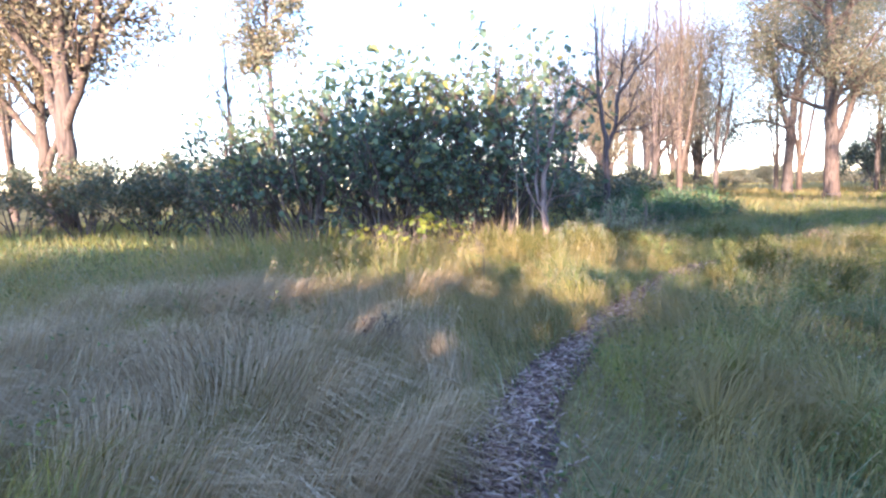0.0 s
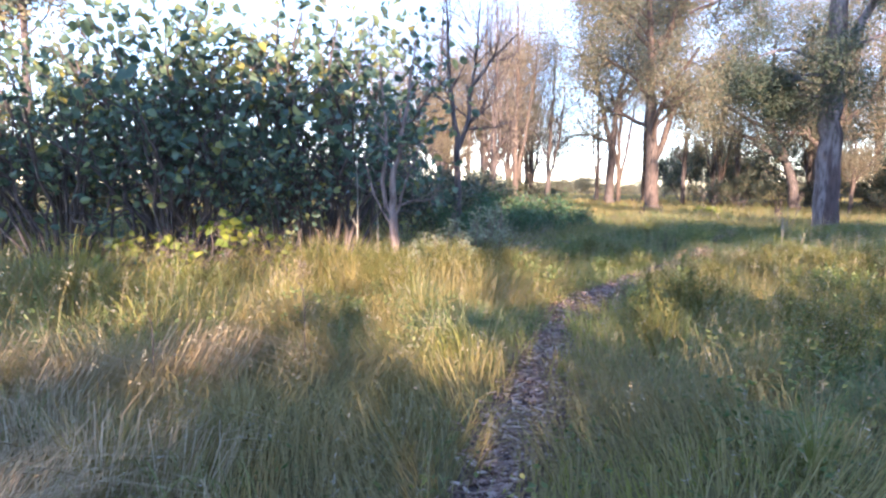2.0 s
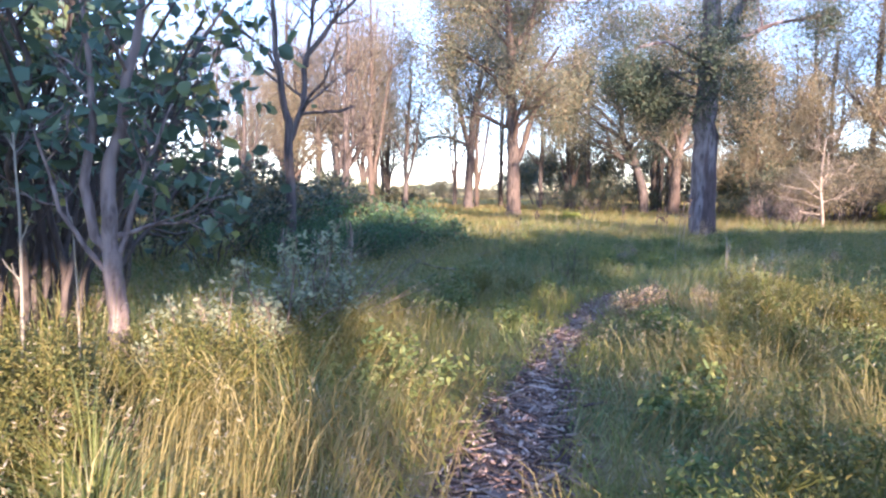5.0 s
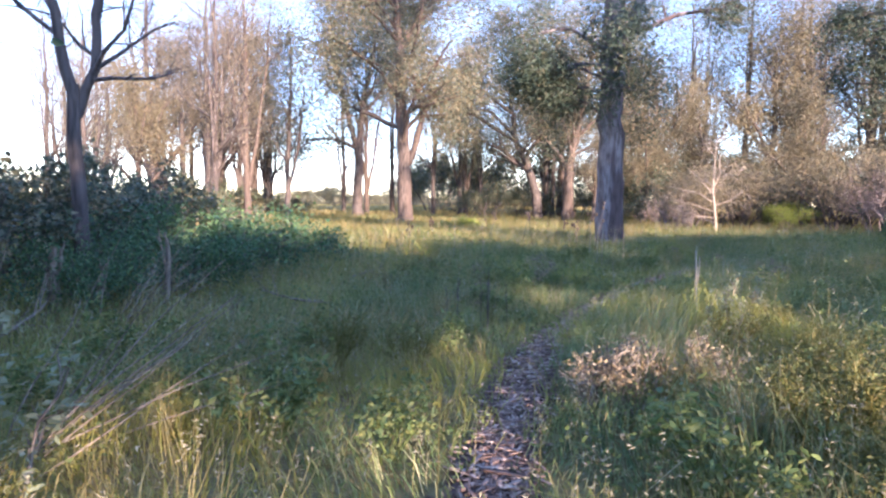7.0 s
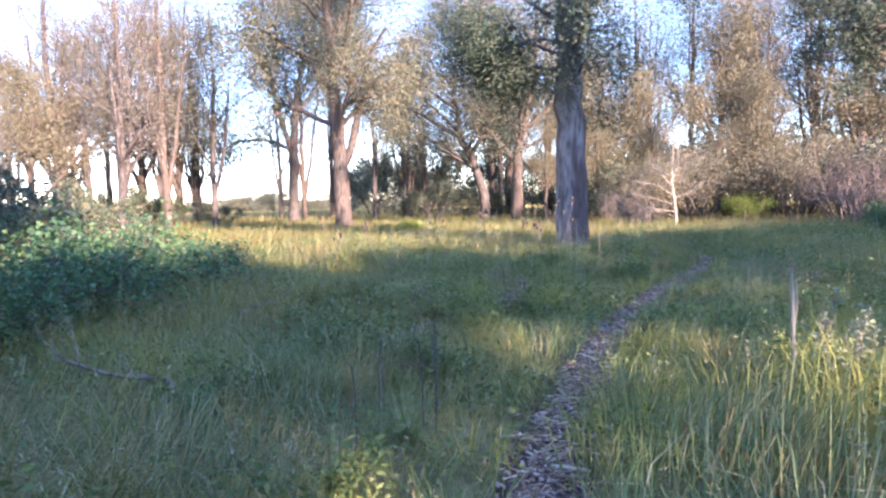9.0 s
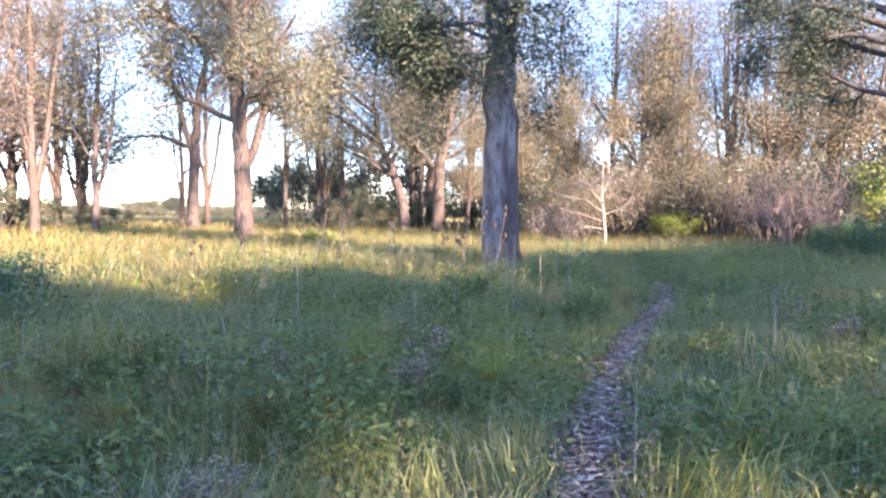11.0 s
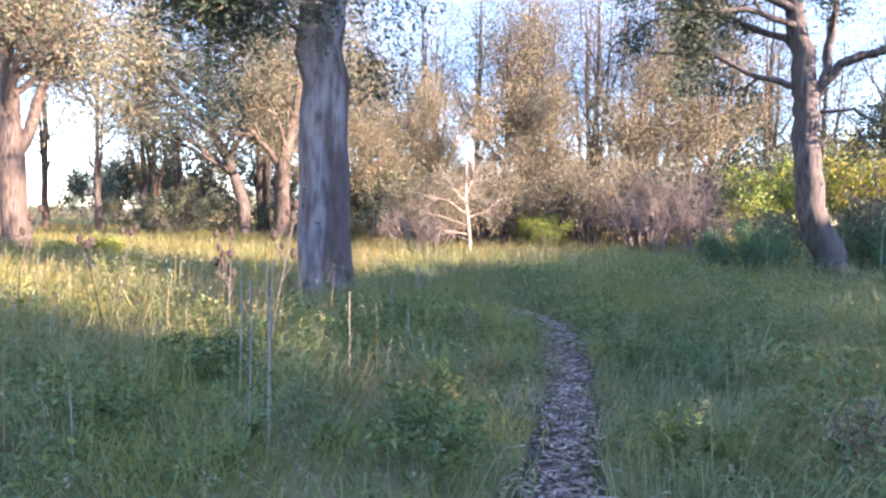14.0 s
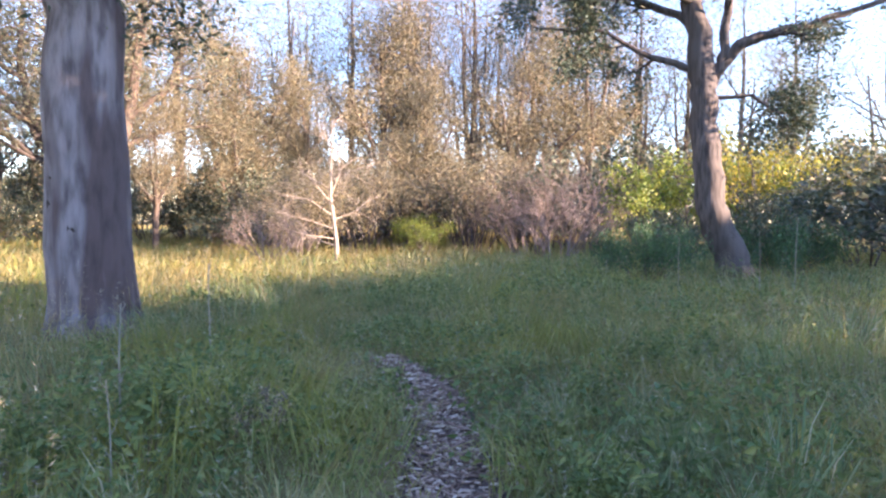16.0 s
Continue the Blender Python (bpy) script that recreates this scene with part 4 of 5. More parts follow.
for x, y, r, s in [(34, 31, 10, 1.1), (38, 32, 80, 1.5), (42, 30, 190, 1.6), (45, 27, 10, 1.7), (46, 33, 40, 1.7), (43, 24, 70, 1.6), (41, 36, 70, 1.5), (47, 20, 120, 1.7), (44, 16, 130, 1.6), (48, 38, 200, 1.8), (41, 40, 20, 1.2), (13, 52, 40, 1.0), (16, 54, 90, 1.1), (10, 50, 150, 0.9), (19, 56, 210, 1.1), (7, 53, 260, 1.2), (23, 59, 300, 0.9), (38, 47, 20, 1.3), (42, 44, 100, 1.4), (45, 41, 160, 1.5), (35, 50, 60, 1.2), (50, 35, 10, 1.6), (50, 28, 60, 1.6), (51, 22, 200, 1.7), (52, 15, 300, 1.7), (33, 44, 250, 0.9),
                   (39, 20, 200, 1.3), (32.5, 10.6, 75, 1.4), (31.0, 15.6, 20, 0.5), (30.6, 9.4, 60, 1.5), (35, 7.0, 160, 1.5), (39, 7.5, 300, 1.6), (44, 7, 30, 1.7), (29.2, 13.6, 10, 0.6)]:
    tagged(place_copy(hedge, x, y, r, s, s * rng.uniform(0.6, 1.25), label="dense shaded shrub under the trees"), group="wood undergrowth")
for k in range(22):
    f = k / 21
    x, y = 66 + 9 * math.sin(3.0 * f) - 22 * max(0.0, f - 0.6) / 0.4, -2 + 72 * f
    tagged(place_copy(hedge, x, y, 47 * k, 2.2, rng.uniform(2.6, 3.6), label="dense shaded shrub under the trees"), group="wood undergrowth")
yellow = shrub("yellow_bush", 33, 12, 4.2, 4.0, M_BARK_DARK, M_YELLOW, (2300, 0.12, 0.08, 0.3, 0.18), "shrub with bright yellow autumn leaves", "bush")
put(yellow, 37.6, 12.4, 0, 1.05)
place_copy(yellow, 41.5, 11.0, 120, 1.15)
lime = shrub("lime_bush", 34, 10, 3.4, 3.2, M_BARK_DARK, M_LIME, (3000, 0.13, 0.09, 0.3, 0.14), "yellow-green leafy shrub at the wood's edge", "bush")
put(lime, 36.5, 15.8, 0, 1.1)
place_copy(lime, 33.5, 23.2, 40, 0.42)
place_copy(lime, 35.3, 24.2, 140, 0.5)
place_copy(lime, 40, 14, 240, 1.3)
brush = shrub("dead_brush", 35, 14, 3.4, 3.6, M_BARK_PINK, M_PINK, (500, 0.06, 0.03, 0.2, 0.1), "leafless tangle of pale dead branches", "bush",
              P=wood(kids=(0, 8, 6), len=(1, 1.3, 0.6), up=(0, 0.15, 0.0), angle=(30, 75), sides=(5, 4, 3), segs=(5, 4, 3)))
put(brush, 35.5, 20.0, 0)
for x, y, r, s in [(38, 18.6, 90, 1.1), (29, 26.5, 300, 0.55), (33.8, 18.8, 200, 0.8)]:
    place_copy(brush, x, y, r, s)
scrub = shrub("scrub", 52, 12, 3.6, 3.8, M_BARK_DARK, M_AUTUMN, (4200, 0.13, 0.05, 0.2, 0.32), "tangled shrub with thin golden-olive autumn leaves", "shrub")
put(scrub, 36.5, 22.5, 0)
for x, y, r, s in [(31.5, 27.0, 40, 0.8), (34.6, 26.2, 80, 0.9), (40, 21.5, 20, 1.1), (44.5, 19, 140, 1.2), (42, 24.5, 70, 1.3), (40.5, 27, 160, 1.2), (37.5, 29, 10, 1.0), (33.5, 28.5, 250, 0.8), (43.5, 29.5, 33, 1.4)]:
    place_copy(scrub, x, y, r, s)
mound = shrub("vine_mound", 36, 30, 1.2, 3.8, M_BARK_DARK, M_VINE, (11000, 0.065, 0.05, 0.2, 0.15), "low mound of green creeper over fallen branches", "creeper")
put(mound, 6.3, 19.6, 0, 1.0, 0.95)
place_copy(mound, 8.2, 21.4, 100, 0.8, 0.6)
place_copy(mound, 5.0, 17.4, 200, 0.6, 0.7)
place_copy(mound, 26.6, 15.9, 300, 0.45, 0.9)
place_copy(mound, 28.6, 13.2, 120, 0.5, 1.0)
sage = shrub("leafy_weed", 37, 9, 1.05, 0.55, M_DEADWOOD, M_SAGE, (640, 0.055, 0.026, 0.1, 0.035), "tall grey-green leafy weed gone to seed", "weed",
             P=wood(kids=(0, 4, 2), len=(1, 0.2, 0.1), up=(0, 0.5, 0.2), angle=(15, 40), sides=(4, 3, 3), segs=(4, 3, 2)))
put(sage, 3.05, 10.75, 0, 1.0)
for x, y, r, s in [(3.4, 11.2, 50, 1.05), (2.75, 10.6, 120, 0.85), (3.75, 11.6, 220, 0.95), (2.45, 10.5, 300, 0.7), (9.4, 12.2, 10, 0.6), (10.3, 12.5, 90, 0.6), (8.4, 11.6, 260, 0.55)]:
    place_copy(sage, x, y, r, s)
# a row of unseen shrubs and trees, added past the view's edge to throw the evening shade over the meadow
SHADE_ROW = -10.0
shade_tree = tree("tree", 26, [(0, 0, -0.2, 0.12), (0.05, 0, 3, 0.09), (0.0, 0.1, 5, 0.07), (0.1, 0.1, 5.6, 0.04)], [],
                  wood(kids=(14, 5, 3), sides=(5, 3, 3), segs=(5, 3, 2), len=(2.6, 0.42, 0.25), up=(0.0, 0.0, 0.0), start=(0.92, 0.15, 0.1), angle=(74, 92), wander=0.06),
                  M_BARK_DARK, M_GUM_DARK, (3400, 0.32, 0.22, 0.05, 0.13), "unseen tree with a flat dense crown on a bare trunk, added for shade", sides=8)
put(shade_tree, -8.0, SHADE_ROW, 0)
for k in range(1, 17):
    place_copy(shade_tree, -8.0 + 3.0 * k, SHADE_ROW + rng.uniform(-0.6, 0.6), 77 * k, 1.0, 1.0 if k < 4 else 1.03 if k in (5, 6) else 0.97)
# second unseen row, taller, added to shade the bush and the hedge
for k, x in enumerate((-17.0, -14.0, -11.0, -8.0, -5.0, -2.0, 1.0)):
    place_copy(shade_tree, x, SHADE_ROW - 2.5, 130 * k, 1.1, 1.2)
place_copy(shade_tree, 2.4, SHADE_ROW - 0.4, 20, 1.0, 0.965)
# three taller unseen copies, added to keep sun off the bare tree
for k, sz in enumerate((1.5, 1.8, 2.1)):
    place_copy(shade_tree, 1.7 + 0.3 * k, SHADE_ROW - 2.5 - 0.6 * k, 60 * k, 1.0, sz)
# unseen low shrubs; their heights set where sun slips in under the crowns
thicket = shrub("thicket", 45, 10, 3.5, 3.6, M_BARK_DARK, M_HEDGE, (2000, 0.38, 0.27, 0.2, 0.27), "unseen dense tall shrub added for shade", "shrub",
                P=wood(kids=(0, 3, 2), len=(1, 1.1, 0.6), up=(0, 0.25, 0.0), angle=(25, 65), sides=(5, 3, 3), segs=(5, 3, 2)))
put(thicket, -11.0, SHADE_ROW, 0)
for k in range(1, 26):
    place_copy(thicket, -11.0 + 2.0 * k, SHADE_ROW + rng.uniform(-1.2, 1.2), 50 * k, 1.0, rng.uniform(1.3, 1.4) if k < 4 else rng.uniform(0.84, 0.90) if k < 7 else rng.uniform(0.99, 1.06) if k < 10 else rng.uniform(1.24, 1.34))
# unseen tree added sunward of the big tree to shade its trunk
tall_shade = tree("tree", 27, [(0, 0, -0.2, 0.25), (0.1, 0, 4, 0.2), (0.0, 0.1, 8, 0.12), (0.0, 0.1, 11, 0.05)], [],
                  wood(kids=(22, 6, 5), len=(1.5, 0.9, 0.6), up=(0.2, 0.0, -0.1), start=(0.16, 0.15, 0.1), angle=(45, 80)),
                  M_BARK_DARK, M_GUM_DARK, (9000, 0.32, 0.2, 0.2, 0.3), "tall unseen tree with a narrow dense crown, added for shade", sides=8)
put(tall_shade, 17.4, 9.2, 0)
# unseen low shrub added to shade the foot of the big trunk
place_copy(thicket, 17.6, 10.6, 40, 0.6, 0.95)


# ---- small plants and litter ----
def part(name, bm, material, parent, label=""):
    me = bpy.data.meshes.new(name)
    bm.to_mesh(me)
    bm.free()
    me.materials.append(material)
    ob = new(name, me)
    ob.parent = parent
    if label:
        tagged(ob, label)
    return ob


def teasel(seed, height, heads):
    """A dead teasel: a pale ribbed stalk, thin side stalks, egg-shaped bristly brown heads."""
    rng = np.random.default_rng(seed)
    top = tagged(new("teasel"), "dead teasel with dark brown bristly seed heads on a dry stalk", "teasel", "teasels by the big tree")
    T = Tubes()
    line, _ = limb_line(rng, np.array([0, 0, -0.02]), np.array([0, 0, 1.0]), height, 6, 0.05, 0.4)
    T.add(line, np.linspace(0.0065, 0.004, 7), 6)
    ends = [line[-1]]
    for k in range(heads - 1):
        p, d = along(line, rng.uniform(0.55, 0.85))
        a = rng.uniform(0, 6.28)
        side, _ = limb_line(rng, p, unit(np.array([math.cos(a), math.sin(a), 0.9])), height * rng.uniform(0.16, 0.3), 4, 0.08, 1.0)
        T.add(side, np.linspace(0.005, 0.003, 5), 5)
        ends.append(side[-1])
    T.make("stalk", M_BARK_DARK, top, "dry brown stalk")
    for e in ends:
        bm = bmesh.new()
        bmesh.ops.create_uvsphere(bm, u_segments=8, v_segments=7, radius=1.0)
        for v in bm.verts:
            r = 1 + 0.14 * math.sin(9 * math.atan2(v.co.y, v.co.x) + 7 * v.co.z)
            v.co = Vector((v.co.x * 0.028 * r + e[0], v.co.y * 0.028 * r + e[1], (v.co.z + 0.8) * 0.046 + e[2]))
        part("seed_head", bm, M_TEASEL, top)
    return top


tz = [teasel(61, 1.15, 4), teasel(62, 1.0, 3), teasel(63, 0.85, 5)]
put(tz[0], 14.6, 22.0)
put(tz[1], 15.75, 20.2)
put(tz[2], 15.1, 19.3)
for k, (x, y, r, s) in enumerate([(13.7, 21.4, 40, 1.0), (15.4, 21.6, 100, 1.0), (16.3, 21.0, 200, 0.95), (16.5, 20.3, 10, 1.0), (14.4, 20.1, 300, 0.95), (13.2, 22.6, 70, 1.0), (14.9, 18.6, 33, 1.05), (12.4, 23.0, 260, 1.0), (11.9, 21.8, 160, 0.9),
                                   (-4.4, 12.0, 15, 0.8), (-3.4, 11.4, 60, 0.7), (-5.2, 11.6, 190, 0.8)]):
    place_copy(tz[k % 3], x, y, r, s)


def dry_stalk(seed, height, radius, twigs, material, label):
    """A single dead weed stalk with short broken side twigs."""
    rng = np.random.default_rng(seed)
    top = tagged(new("dry_stalk"), label, "stalk", "dead stalks in the grass")
    T = Tubes()
    line, _ = limb_line(rng, np.array([0, 0, -0.02]), np.array([0.02, 0, 1.0]), height, 7, 0.035, 0.3)
    T.add(line, np.linspace(radius, radius * 0.5, 8), 6, 0.08, rng)
    T.make("stalk", material, top)
    for _ in range(twigs):
        p, d = along(line, rng.uniform(0.45, 1.0))
        a = rng.uniform(0, 6.28)
        S = Tubes()
        side, _ = limb_line(rng, p, unit(np.array([math.cos(a), math.sin(a), 1.1])), height * rng.uniform(0.06, 0.16), 3, 0.1, 0.5)
        S.add(side, np.linspace(radius * 0.45, radius * 0.2, 4), 4)
        S.make("twig", material, top)
    return top


tall_stalk = dry_stalk(71, 1.0, 0.0075, 4, M_STRAW, "tall bleached dead weed stalk standing in the grass")
put(tall_stalk, 13.55, 17.22)
for x, y, r, s in [(14.2, 16.85, 0, 0.45), (14.7, 17.6, 90, 0.7), (14.6, 17.2, 160, 0.4), (13.6, 17.27, 250, 1.0), (13.49, 17.3, 300, 0.9), (14.0, 17.95, 300, 0.95), (10.72, 17.49, 40, 0.9), (12.6, 17.3, 70, 0.6), (15.6, 17.7, 20, 0.6), (16.2, 18.3, 200, 0.8), (17.6, 18.9, 100, 0.9),
                   (24.5, 14.2, 10, 1.1), (25.2, 13.6, 190, 1.3), (24.0, 15.4, 80, 1.0), (10.2, 20.5, 0, 0.8), (12.0, 20.1, 130, 0.9), (1.6, 10.9, 0, 1.7), (1.9, 11.0, 100, 1.2), (-3.0, 10.6, 30, 0.7), (-2.0, 10.9, 210, 0.6), (-4.0, 11.2, 100, 0.8),
                   (-1.2, 10.7, 10, 0.6), (10.0, 14.0, 50, 0.6), (12.8, 14.2, 60, 0.7), (13.6, 14.4, 240, 0.6)]:
    place_copy(tall_stalk, x, y, r, s)
dark_stalk = dry_stalk(72, 0.6, 0.005, 7, M_BARK_DARK, "thin dark dead flower stalk beside the path")
put(dark_stalk, 7.5, 13.5)
for x, y, r, s in [(7.7, 13.65, 60, 1.0), (7.35, 13.7, 120, 0.9), (7.9, 13.9, 200, 1.05), (7.6, 14.0, 250, 0.85), (8.0, 13.7, 300, 0.8), (7.1, 13.5, 20, 0.9), (1.0, 7.1, 45, 1.1), (0.2, 6.4, 100, 1.0)]:
    place_copy(dark_stalk, x, y, r, s)


def weathered_stake():
    rng = np.random.default_rng(73)
    top = tagged(new("wooden_stake"), "weathered pale split stake standing in the grass", "stake")
    T = Tubes()
    T.add([(0, 0, -0.05), (0.005, 0, 0.25), (-0.01, 0.01, 0.5), (0.0, 0.02, 0.72), (-0.02, 0.02, 0.86)], [0.016, 0.016, 0.014, 0.012, 0.006], 7, 0.12, rng)
    T.make("shaft", M_STRAW, top)
    S = Tubes()
    S.add([(0.01, 0.01, 0.55), (0.04, 0.01, 0.68), (0.05, 0.02, 0.80)], [0.008, 0.007, 0.004], 5)
    S.make("splinter", M_STRAW, top)
    return put(top, 9.3, 12.42)


weathered_stake()


def fallen_branch(seed, length, twigs, label):
    rng = np.random.default_rng(seed)
    top = tagged(new("fallen_branch"), label, "branch")
    T = Tubes()
    line, _ = limb_line(rng, np.array([-length / 2, 0, 0.16]), np.array([1.0, 0, 0.05]), length, 7, 0.08, 0.0)
    line[:, 2] = np.clip(line[:, 2], 0.03, 0.4)
    line[0, 2] = 0.0
    T.add(line, np.linspace(0.022, 0.008, 8), 7, 0.08, rng)
    T.make("branch", M_DEADWOOD, top)
    for _ in range(twigs):
        p, d = along(line, rng.uniform(0.3, 1.0))
        S = Tubes()
        side, _ = limb_line(rng, p, unit(d + rng.normal(0, 0.6, 3) + np.array([0, 0, 0.4])), length * rng.uniform(0.15, 0.4), 4, 0.1, 0.2)
        S.add(side, np.linspace(0.008, 0.003, 5), 4)
        S.make("twig", M_DEADWOOD, top)
    return top


fb = fallen_branch(81, 1.1, 5, "fallen bleached branch lying in the grass")
put(fb, 8.6, 17.7, 20)
for x, y, r, s in [(6.6, 15.6, 110, 1.1), (-1.3, 11.3, 15, 1.1), (4.0, 15.3, 60, 1.2), (3.2, 8.9, 140, 0.35), (16.9, 16.85, 20, 0.3), (17.2, 16.75, 100, 0.28), (16.6, 16.55, 160, 0.3), (14.3, 15.95, 60, 0.25), (4.55, 9.5, 70, 0.3), (1.6, 4.7, 30, 0.45), (17.6, 17.2, 10, 0.25)]:
    place_copy(fb, x, y, r, s)


def leaning_sticks(x, y, turn):
    """A spray of dead sticks leaning out of the weeds."""
    rng = np.random.default_rng(82)
    top = tagged(new("dead_branch"), "dead branch with a spray of bare leaning sticks", "branch")
    for k in range(13):
        T = Tubes()
        d = unit(np.array([rng.uniform(0.2, 1.2), rng.normal(0, 0.25), rng.uniform(0.35, 1.0)]))
        line, _ = limb_line(rng, np.array([rng.normal(0, 0.12), rng.normal(0, 0.12), -0.02]), d, rng.uniform(0.8, 1.6), 6, 0.05, -0.1)
        T.add(line, np.linspace(0.0075, 0.002, 7), 5)
        T.make("stick", M_DEADWOOD, top)
    return put(top, x, y, turn)


leaning_sticks(3.75, 12.3, -15)
leaning_sticks(4.6, 15.6, 25)


def dock(seed):
    """A rosette of long upright leaves with a folded midrib."""
    rng = np.random.default_rng(seed)
    top = tagged(new("dock_plant"), "broad-leaved green dock plant in the grass", "weed", "dock plants")
    for k in range(11):
        a, tilt = k * 2.4 + rng.uniform(-0.2, 0.2), rng.uniform(0.5, 1.1)
        L, W = rng.uniform(0.12, 0.22), rng.uniform(0.022, 0.038)
        o = np.array([math.cos(a), math.sin(a), 0])
        s = np.array([-math.sin(a), math.cos(a), 0])
        rows = []
        for f, w in ((0, 0.15), (0.25, 0.7), (0.5, 1.0), (0.78, 0.75), (1.0, 0.05)):
            c = o * L * f * tilt + np.array([0, 0, L * (f - 0.45 * tilt * f * f)])
            rows += [c - s * W * w + [0, 0, 0.012 * w], c, c + s * W * w + [0, 0, 0.012 * w]]
        q = [(3 * i + j, 3 * i + j + 1, 3 * i + j + 4, 3 * i + j + 3) for i in range(4) for j in (0, 1)]
        smooth(mesh_object("leaf", rows, q, [], M_FORB, top))
    return top


dk = dock(91)
put(dk, 13.75, 16.95)
for x, y, r, s in [(13.3, 17.2, 40, 0.9), (14.1, 16.75, 100, 1.0), (13.25, 15.0, 200, 1.1), (13.0, 15.2, 80, 0.9), (13.6, 17.4, 300, 1.1), (17.4, 16.2, 20, 1.0), (16.6, 15.8, 150, 0.9), (9.3, 13.2, 10, 0.9), (16.2, 15.6, 270, 1.0), (11.6, 16.4, 60, 0.9)]:
    place_copy(dk, x, y, r, s)

rust = shrub("dry_weed", 38, 8, 0.5, 0.4, M_DEADWOOD, M_SWATHE, (380, 0.035, 0.014, 0.0, 0.03), "dry tan seeding weed beside the path", "weed")
put(rust, 6.9, 11.3)
for x, y, r, s in [(7.1, 11.5, 60, 0.9), (6.75, 11.45, 140, 0.8), (7.6, 11.3, 220, 0.9), (0.2, 4.6, 0, 0.9), (10.9, 16.0, 80, 0.8), (10.3, 15.6, 20, 0.7), (12.2, 17.6, 20, 0.7), (11.4, 16.9, 120, 0.8), (8.2, 14.4, 60, 0.6), (9.9, 16.6, 220, 0.7), (13.9, 13.9, 0, 0.8), (14.8, 14.5, 50, 0.8), (16.5, 17.6, 90, 0.7), (2.0, 9.6, 30, 0.9), (0.9, 9.9, 120, 1.0), (8.6, 14.9, 10, 0.7)]:
    place_copy(rust, x, y, r, s)
weed = shrub("meadow_weed", 49, 7, 0.75, 0.55, M_WEED, M_WEED, (2000, 0.024, 0.010, 0.0, 0.05), "yellow-green leafy weed gone to seed in the grass", "weed",
             P=wood(kids=(0, 5, 3), len=(1, 0.2, 0.1), up=(0, 0.6, 0.2), angle=(15, 45), sides=(4, 3, 3), segs=(4, 3, 2)))
put(weed, 2.7, 10.0)
wr = np.random.default_rng(50)
for cx, cy, sx, sy, count, size in [(2.2, 10.0, 0.5, 0.4, 12, 0.85), (3.6, 10.9, 0.4, 0.4, 6, 0.95), (6.9, 10.2, 0.9, 0.6, 14, 0.8), (8.6, 11.0, 0.6, 0.4, 6, 0.75), (4.5, 7.6, 0.6, 0.9, 10, 0.9), (0.4, 9.6, 1.1, 0.5, 9, 0.9), (5.6, 12.6, 0.5, 0.4, 4, 0.7), (9.0, 16.2, 0.9, 0.8, 6, 0.6)]:
    for _ in range(count):
        x, y = wr.normal(cx, sx), wr.normal(cy, sy)
        if trail_distance(np.array([x]), np.array([y]))[0][0] > 0.65:
            tagged(place_copy(weed, x, y, wr.uniform(0, 360), size * wr.uniform(0.7, 1.15)), group="weeds beside the path")
nettle = shrub("nettle", 53, 6, 0.5, 0.5, M_FORB, M_FORB, (460, 0.05, 0.022, 0.1, 0.04), "leafy green nettle clump in the grass", "weed",
               P=wood(kids=(0, 4, 2), len=(1, 0.13, 0.07), up=(0, 0.4, 0.1), angle=(25, 60), sides=(4, 3, 3), segs=(3, 2, 2)))
put(nettle, 5.0, 12.4)
for _ in range(70):
    i = int(wr.integers(90, len(TP) - 12))
    x, y = TP[i] + TN[i] * wr.choice([-1, 1]) * (0.55 + 2.6 * wr.random() ** 1.3)
    tagged(place_copy(nettle, float(x), float(y), wr.uniform(0, 360), wr.uniform(0.6, 1.1)), group="nettles beside the path")
lime_mat = shrub("creeper_patch", 51, 12, 0.5, 1.7, M_BARK_DARK, M_LIME, (1500, 0.08, 0.06, 0.0, 0.08), "low bright lime-green creeper patch in the field", "creeper")
put(lime_mat, 21.3, 32.5)
seedling = shrub("seedling", 39, 5, 0.9, 0.8, M_BARK_DARK, M_LIME, (70, 0.15, 0.11, 0.4, 0.04), "young shoot with large yellowing leaves", "bush")
put(seedling, -0.1, 11.25)
for x, y, r, s in [(-0.6, 11.3, 90, 0.8), (0.25, 11.5, 200, 0.9), (-1.3, 11.6, 30, 0.7)]:
    place_copy(seedling, x, y, r, s)


def tussock(seed, height, material, label):
    """One arching tuft of long grass."""
    rng = np.random.default_rng(seed)
    n = 240
    a = rng.uniform(0, 2 * np.pi, n)
    k = rng.random(n)
    p = np.stack([np.cos(a) * 0.06 * k, np.sin(a) * 0.06 * k, 0 * a], 1)
    h = height * rng.uniform(0.5, 1.1, n)
    out = np.stack([np.cos(a), np.sin(a), 0 * a], 1)
    side = np.stack([-np.sin(a), np.cos(a), 0 * a], 1)
    lean = rng.uniform(0.35, 1.45, n)[:, None]
    rows = []
    for f, w in ((0, 1.0), (0.35, 0.9), (0.7, 0.6), (1.0, 0.05)):
        c = p + out * h[:, None] * lean * f ** 1.8 * 0.9 + np.array([0, 0, 1.0]) * h[:, None] * (f - 0.42 * lean ** 2 * f ** 3)
        rows += [c - side * 0.0022 * w, c + side * 0.0022 * w]
    v = np.stack(rows, 1)
    q = np.array([(2 * i, 2 * i + 1, 2 * i + 3, 2 * i + 2) for i in range(3)])
    ob = mesh_object("grass_tussock", v, (np.arange(n)[:, None, None] * 8 + q[None]).reshape(-1, 4), [], material)
    return tagged(ob, label, "grass", "tussocks in the meadow")


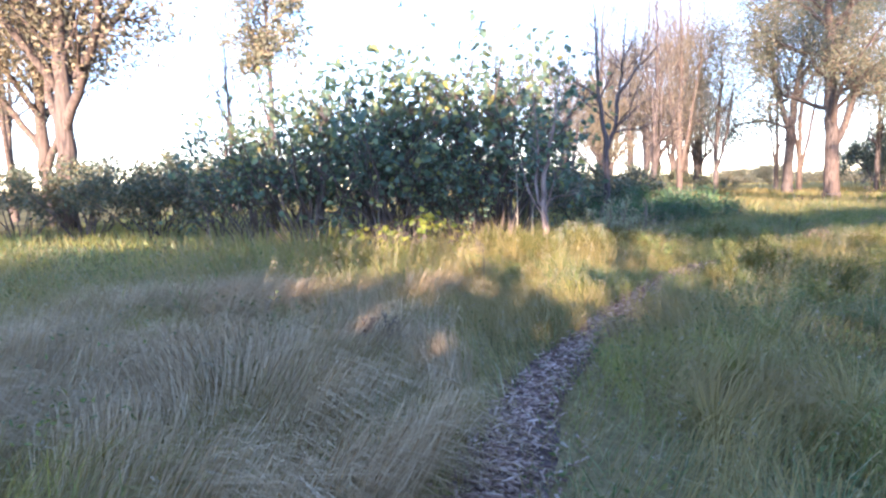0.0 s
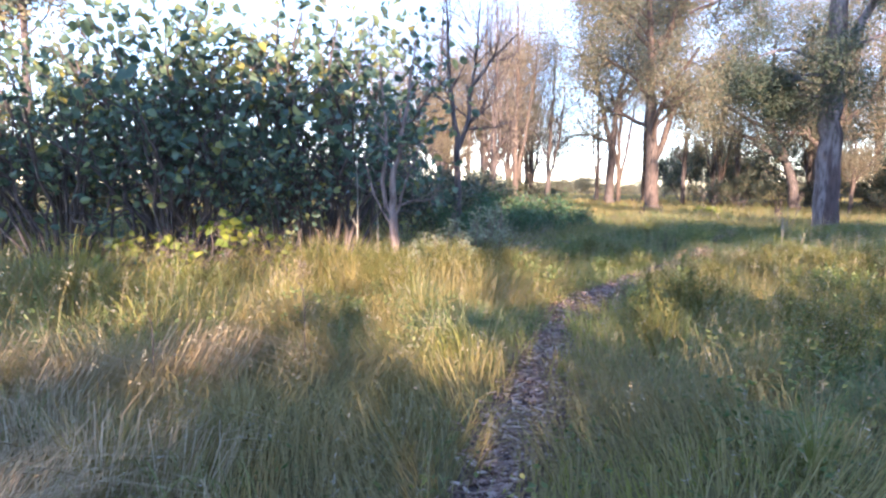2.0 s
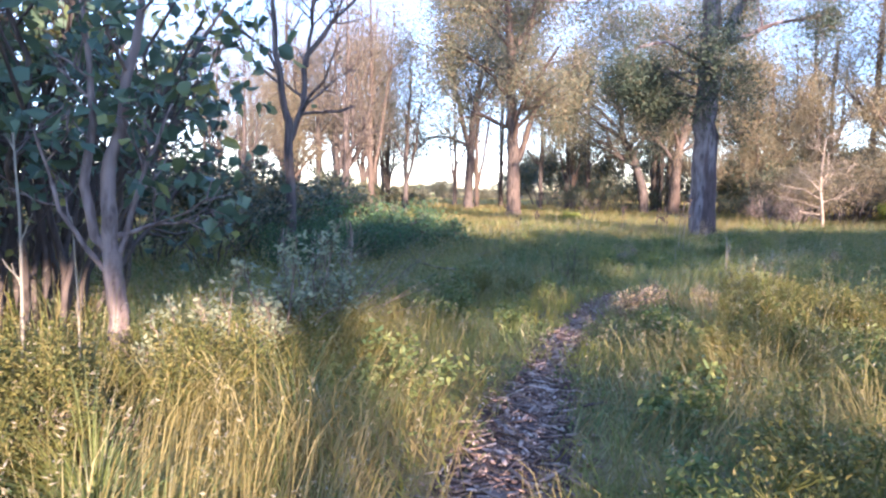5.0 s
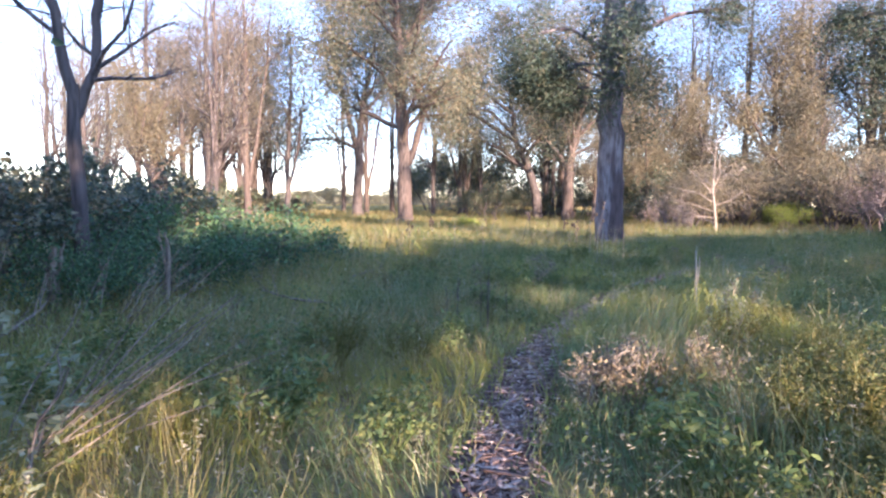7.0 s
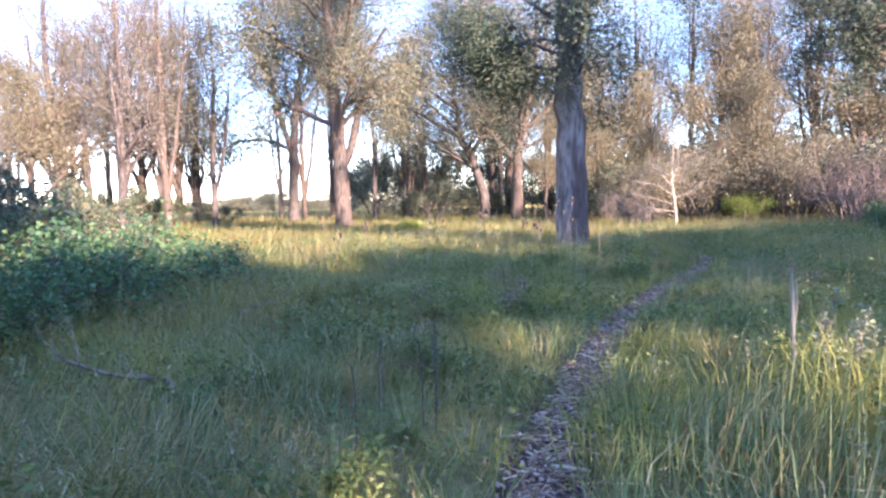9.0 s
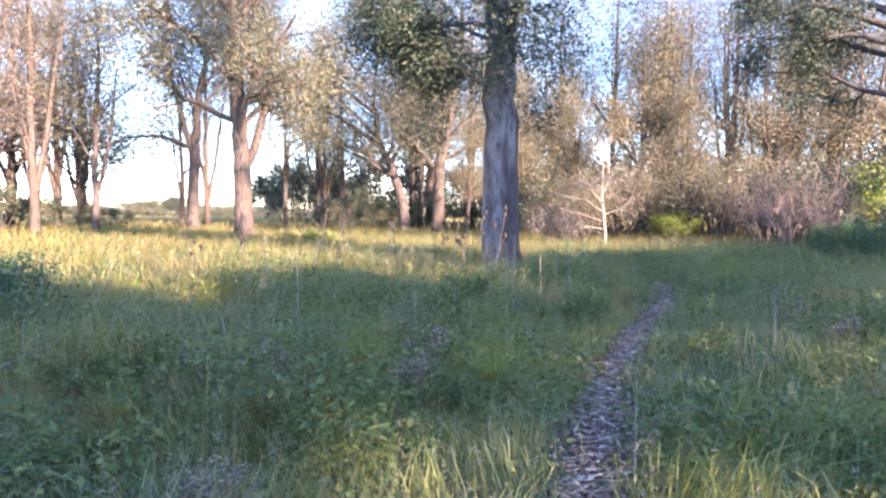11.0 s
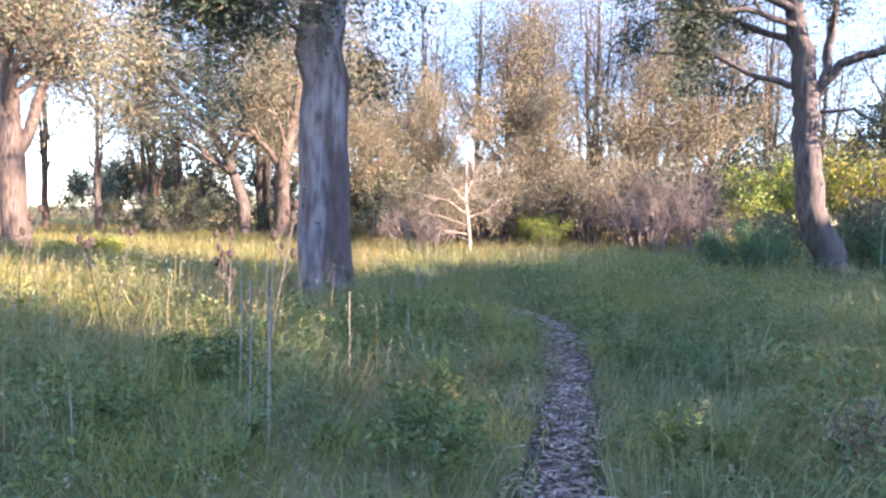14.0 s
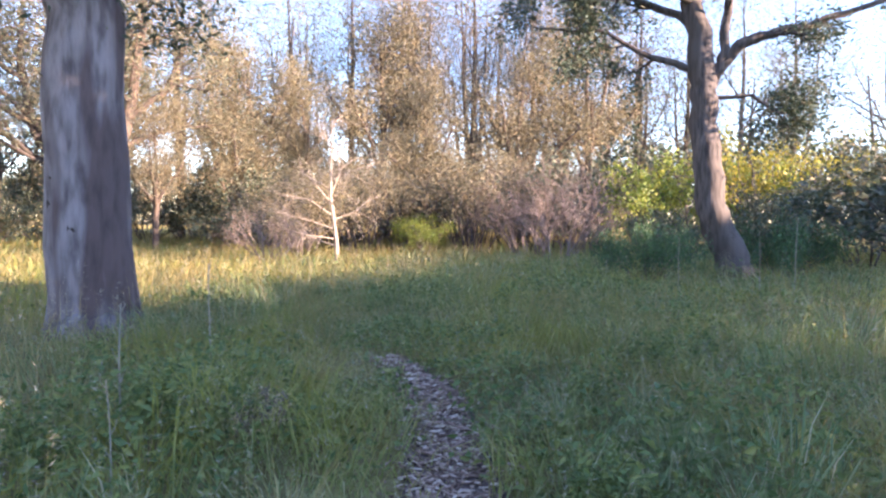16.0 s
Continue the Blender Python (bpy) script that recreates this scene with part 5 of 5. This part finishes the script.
ts_pale = tussock(95, 0.55, M_DRY, "arching tussock of pale dry grass")
ts_green = tussock(96, 0.55, M_GREEN, "arching tussock of long green grass")
put(ts_pale, 2.15, 3.3)
put(ts_green, 2.6, 4.1)
for k, (x, y, s) in enumerate([(2.9, 3.4, 1.0), (3.3, 5.2, 0.9), (3.8, 6.2, 1.0), (-0.2, 5.8, 0.9), (0.9, 8.3, 1.2), (2.1, 9.2, 1.2), (5.6, 8.4, 1.0), (6.5, 9.0, 1.0), (1.5, 9.9, 1.25),
                               (3.0, 9.8, 1.3), (-2.6, 7.4, 1.1), (-0.6, 7.2, 1.1)]):
    place_copy(ts_pale if k % 2 == 0 else ts_green, x, y, 70 * k, s)
tr = np.random.default_rng(97)
for k in range(60):
    i = int(tr.integers(30, len(TP) - 10))
    off = tr.choice([-1, 1]) * tr.uniform(0.5, 2.6)
    x, y = TP[i] + TN[i] * off
    place_copy(ts_pale if k % 3 == 0 else ts_green, float(x), float(y), tr.uniform(0, 360), tr.uniform(0.55, 1.0))


# ---- knots on the big trunk ----
def trunk_knot(angle, height, size):
    """A dark healed branch scar, sunk into the bark."""
    bm = bmesh.new()
    bmesh.ops.create_uvsphere(bm, u_segments=10, v_segments=7, radius=1.0)
    r = 0.385
    c = Vector((math.cos(angle) * r, math.sin(angle) * r, height))
    turn = Matrix.Rotation(angle, 3, "Z")
    for v in bm.verts:
        w = 1 + 0.2 * math.sin(3 * v.co.y + 5 * v.co.z)
        v.co = c + turn @ Vector((v.co.x * 0.035, v.co.y * size * w, v.co.z * size * 1.25 * w))
    return smooth(part("knot", bm, M_TEASEL, big, "dark sunken branch scar"))


for a, z, s in ((-2.45, 1.62, 0.05), (-2.5, 1.36, 0.05), (-1.85, 1.1, 0.055), (-2.2, 0.75, 0.035)):
    trunk_knot(a, z, s)


# ---- the path's bark chips, last ----
def chip_verts(rng, n):
    L = rng.uniform(0.02, 0.075, n) * np.where(rng.random(n) < 0.07, 2.6, 1.0)
    W = rng.uniform(0.005, 0.016, n)
    H = rng.uniform(0.003, 0.008, n)
    corner = np.array([(-1, -1, -1), (1, -1, -1), (1, 1, -1), (-1, 1, -1), (-1, -1, 1), (1, -1, 1), (1, 1, 1), (-1, 1, 1)], float)
    v = corner[None] * np.stack([L / 2, W / 2, H / 2], 1)[:, None]
    v[:, :, 0] *= 1 + rng.uniform(-0.25, 0.25, (n, 8))
    v[:, :, 1] *= 1 + rng.uniform(-0.5, 0.5, (n, 8))
    v[:, :, 2] += 0.12 * v[:, :, 0] * rng.uniform(-1, 1, (n, 1))
    return v


CHIP_FACES = np.array([(0, 3, 2, 1), (4, 5, 6, 7), (0, 1, 5, 4), (1, 2, 6, 5), (2, 3, 7, 6), (3, 0, 4, 7)])


def chip_spots(rng, n, s0, s1):
    s = rng.uniform(s0, s1, n)
    at = np.stack([np.interp(s, TS, TP[:, 0]), np.interp(s, TS, TP[:, 1])], 1)
    across = np.stack([np.interp(s, TS, TN[:, 0]), np.interp(s, TS, TN[:, 1])], 1)
    off = rng.normal(0, 0.55, n) * half_width(s)
    off = np.clip(off, -1.5 * half_width(s), 1.5 * half_width(s))
    p = at + across * off[:, None]
    z = ground_z(p[:, 0], p[:, 1]) + 0.016 + rng.uniform(0.0, 0.018, n)
    turn = rng.uniform(0, 2 * np.pi, n)
    return p, z, turn


def build_chips():
    rng = np.random.default_rng(101)
    n = 15000
    v = chip_verts(rng, n)
    p, z, turn = chip_spots(rng, n, 2.5, TS[-1])
    c, s = np.cos(turn)[:, None], np.sin(turn)[:, None]
    w = np.stack([v[..., 0] * c - v[..., 1] * s + p[:, :1], v[..., 0] * s + v[..., 1] * c + p[:, 1:], v[..., 2] + z[:, None]], -1)
    q = (np.arange(n)[:, None, None] * 8 + CHIP_FACES[None]).reshape(-1, 4)
    ob = mesh_object("bark_chips", w, q, [], M_CHIP, trail)
    tagged(ob, "loose layer of purplish brown bark chips", kind="stuff")
    kinds = []
    for k in range(8):
        me_ob = mesh_object("bark_chip", chip_verts(rng, 1) * 1.25, CHIP_FACES, [], M_CHIP_ONE, trail)
        kinds.append(me_ob.data)
        spots = chip_spots(rng, 37, 9.5, 17.0)
        for j in range(37):
            o = me_ob if j == 0 else new("bark_chip", me_ob.data)
            o.parent = trail
            o.matrix_local = pose(spots[0][j, 0], spots[0][j, 1], spots[1][j] + 0.008, rng.uniform(-12, 12), rng.uniform(-8, 8), math.degrees(spots[2][j]))


build_chips()
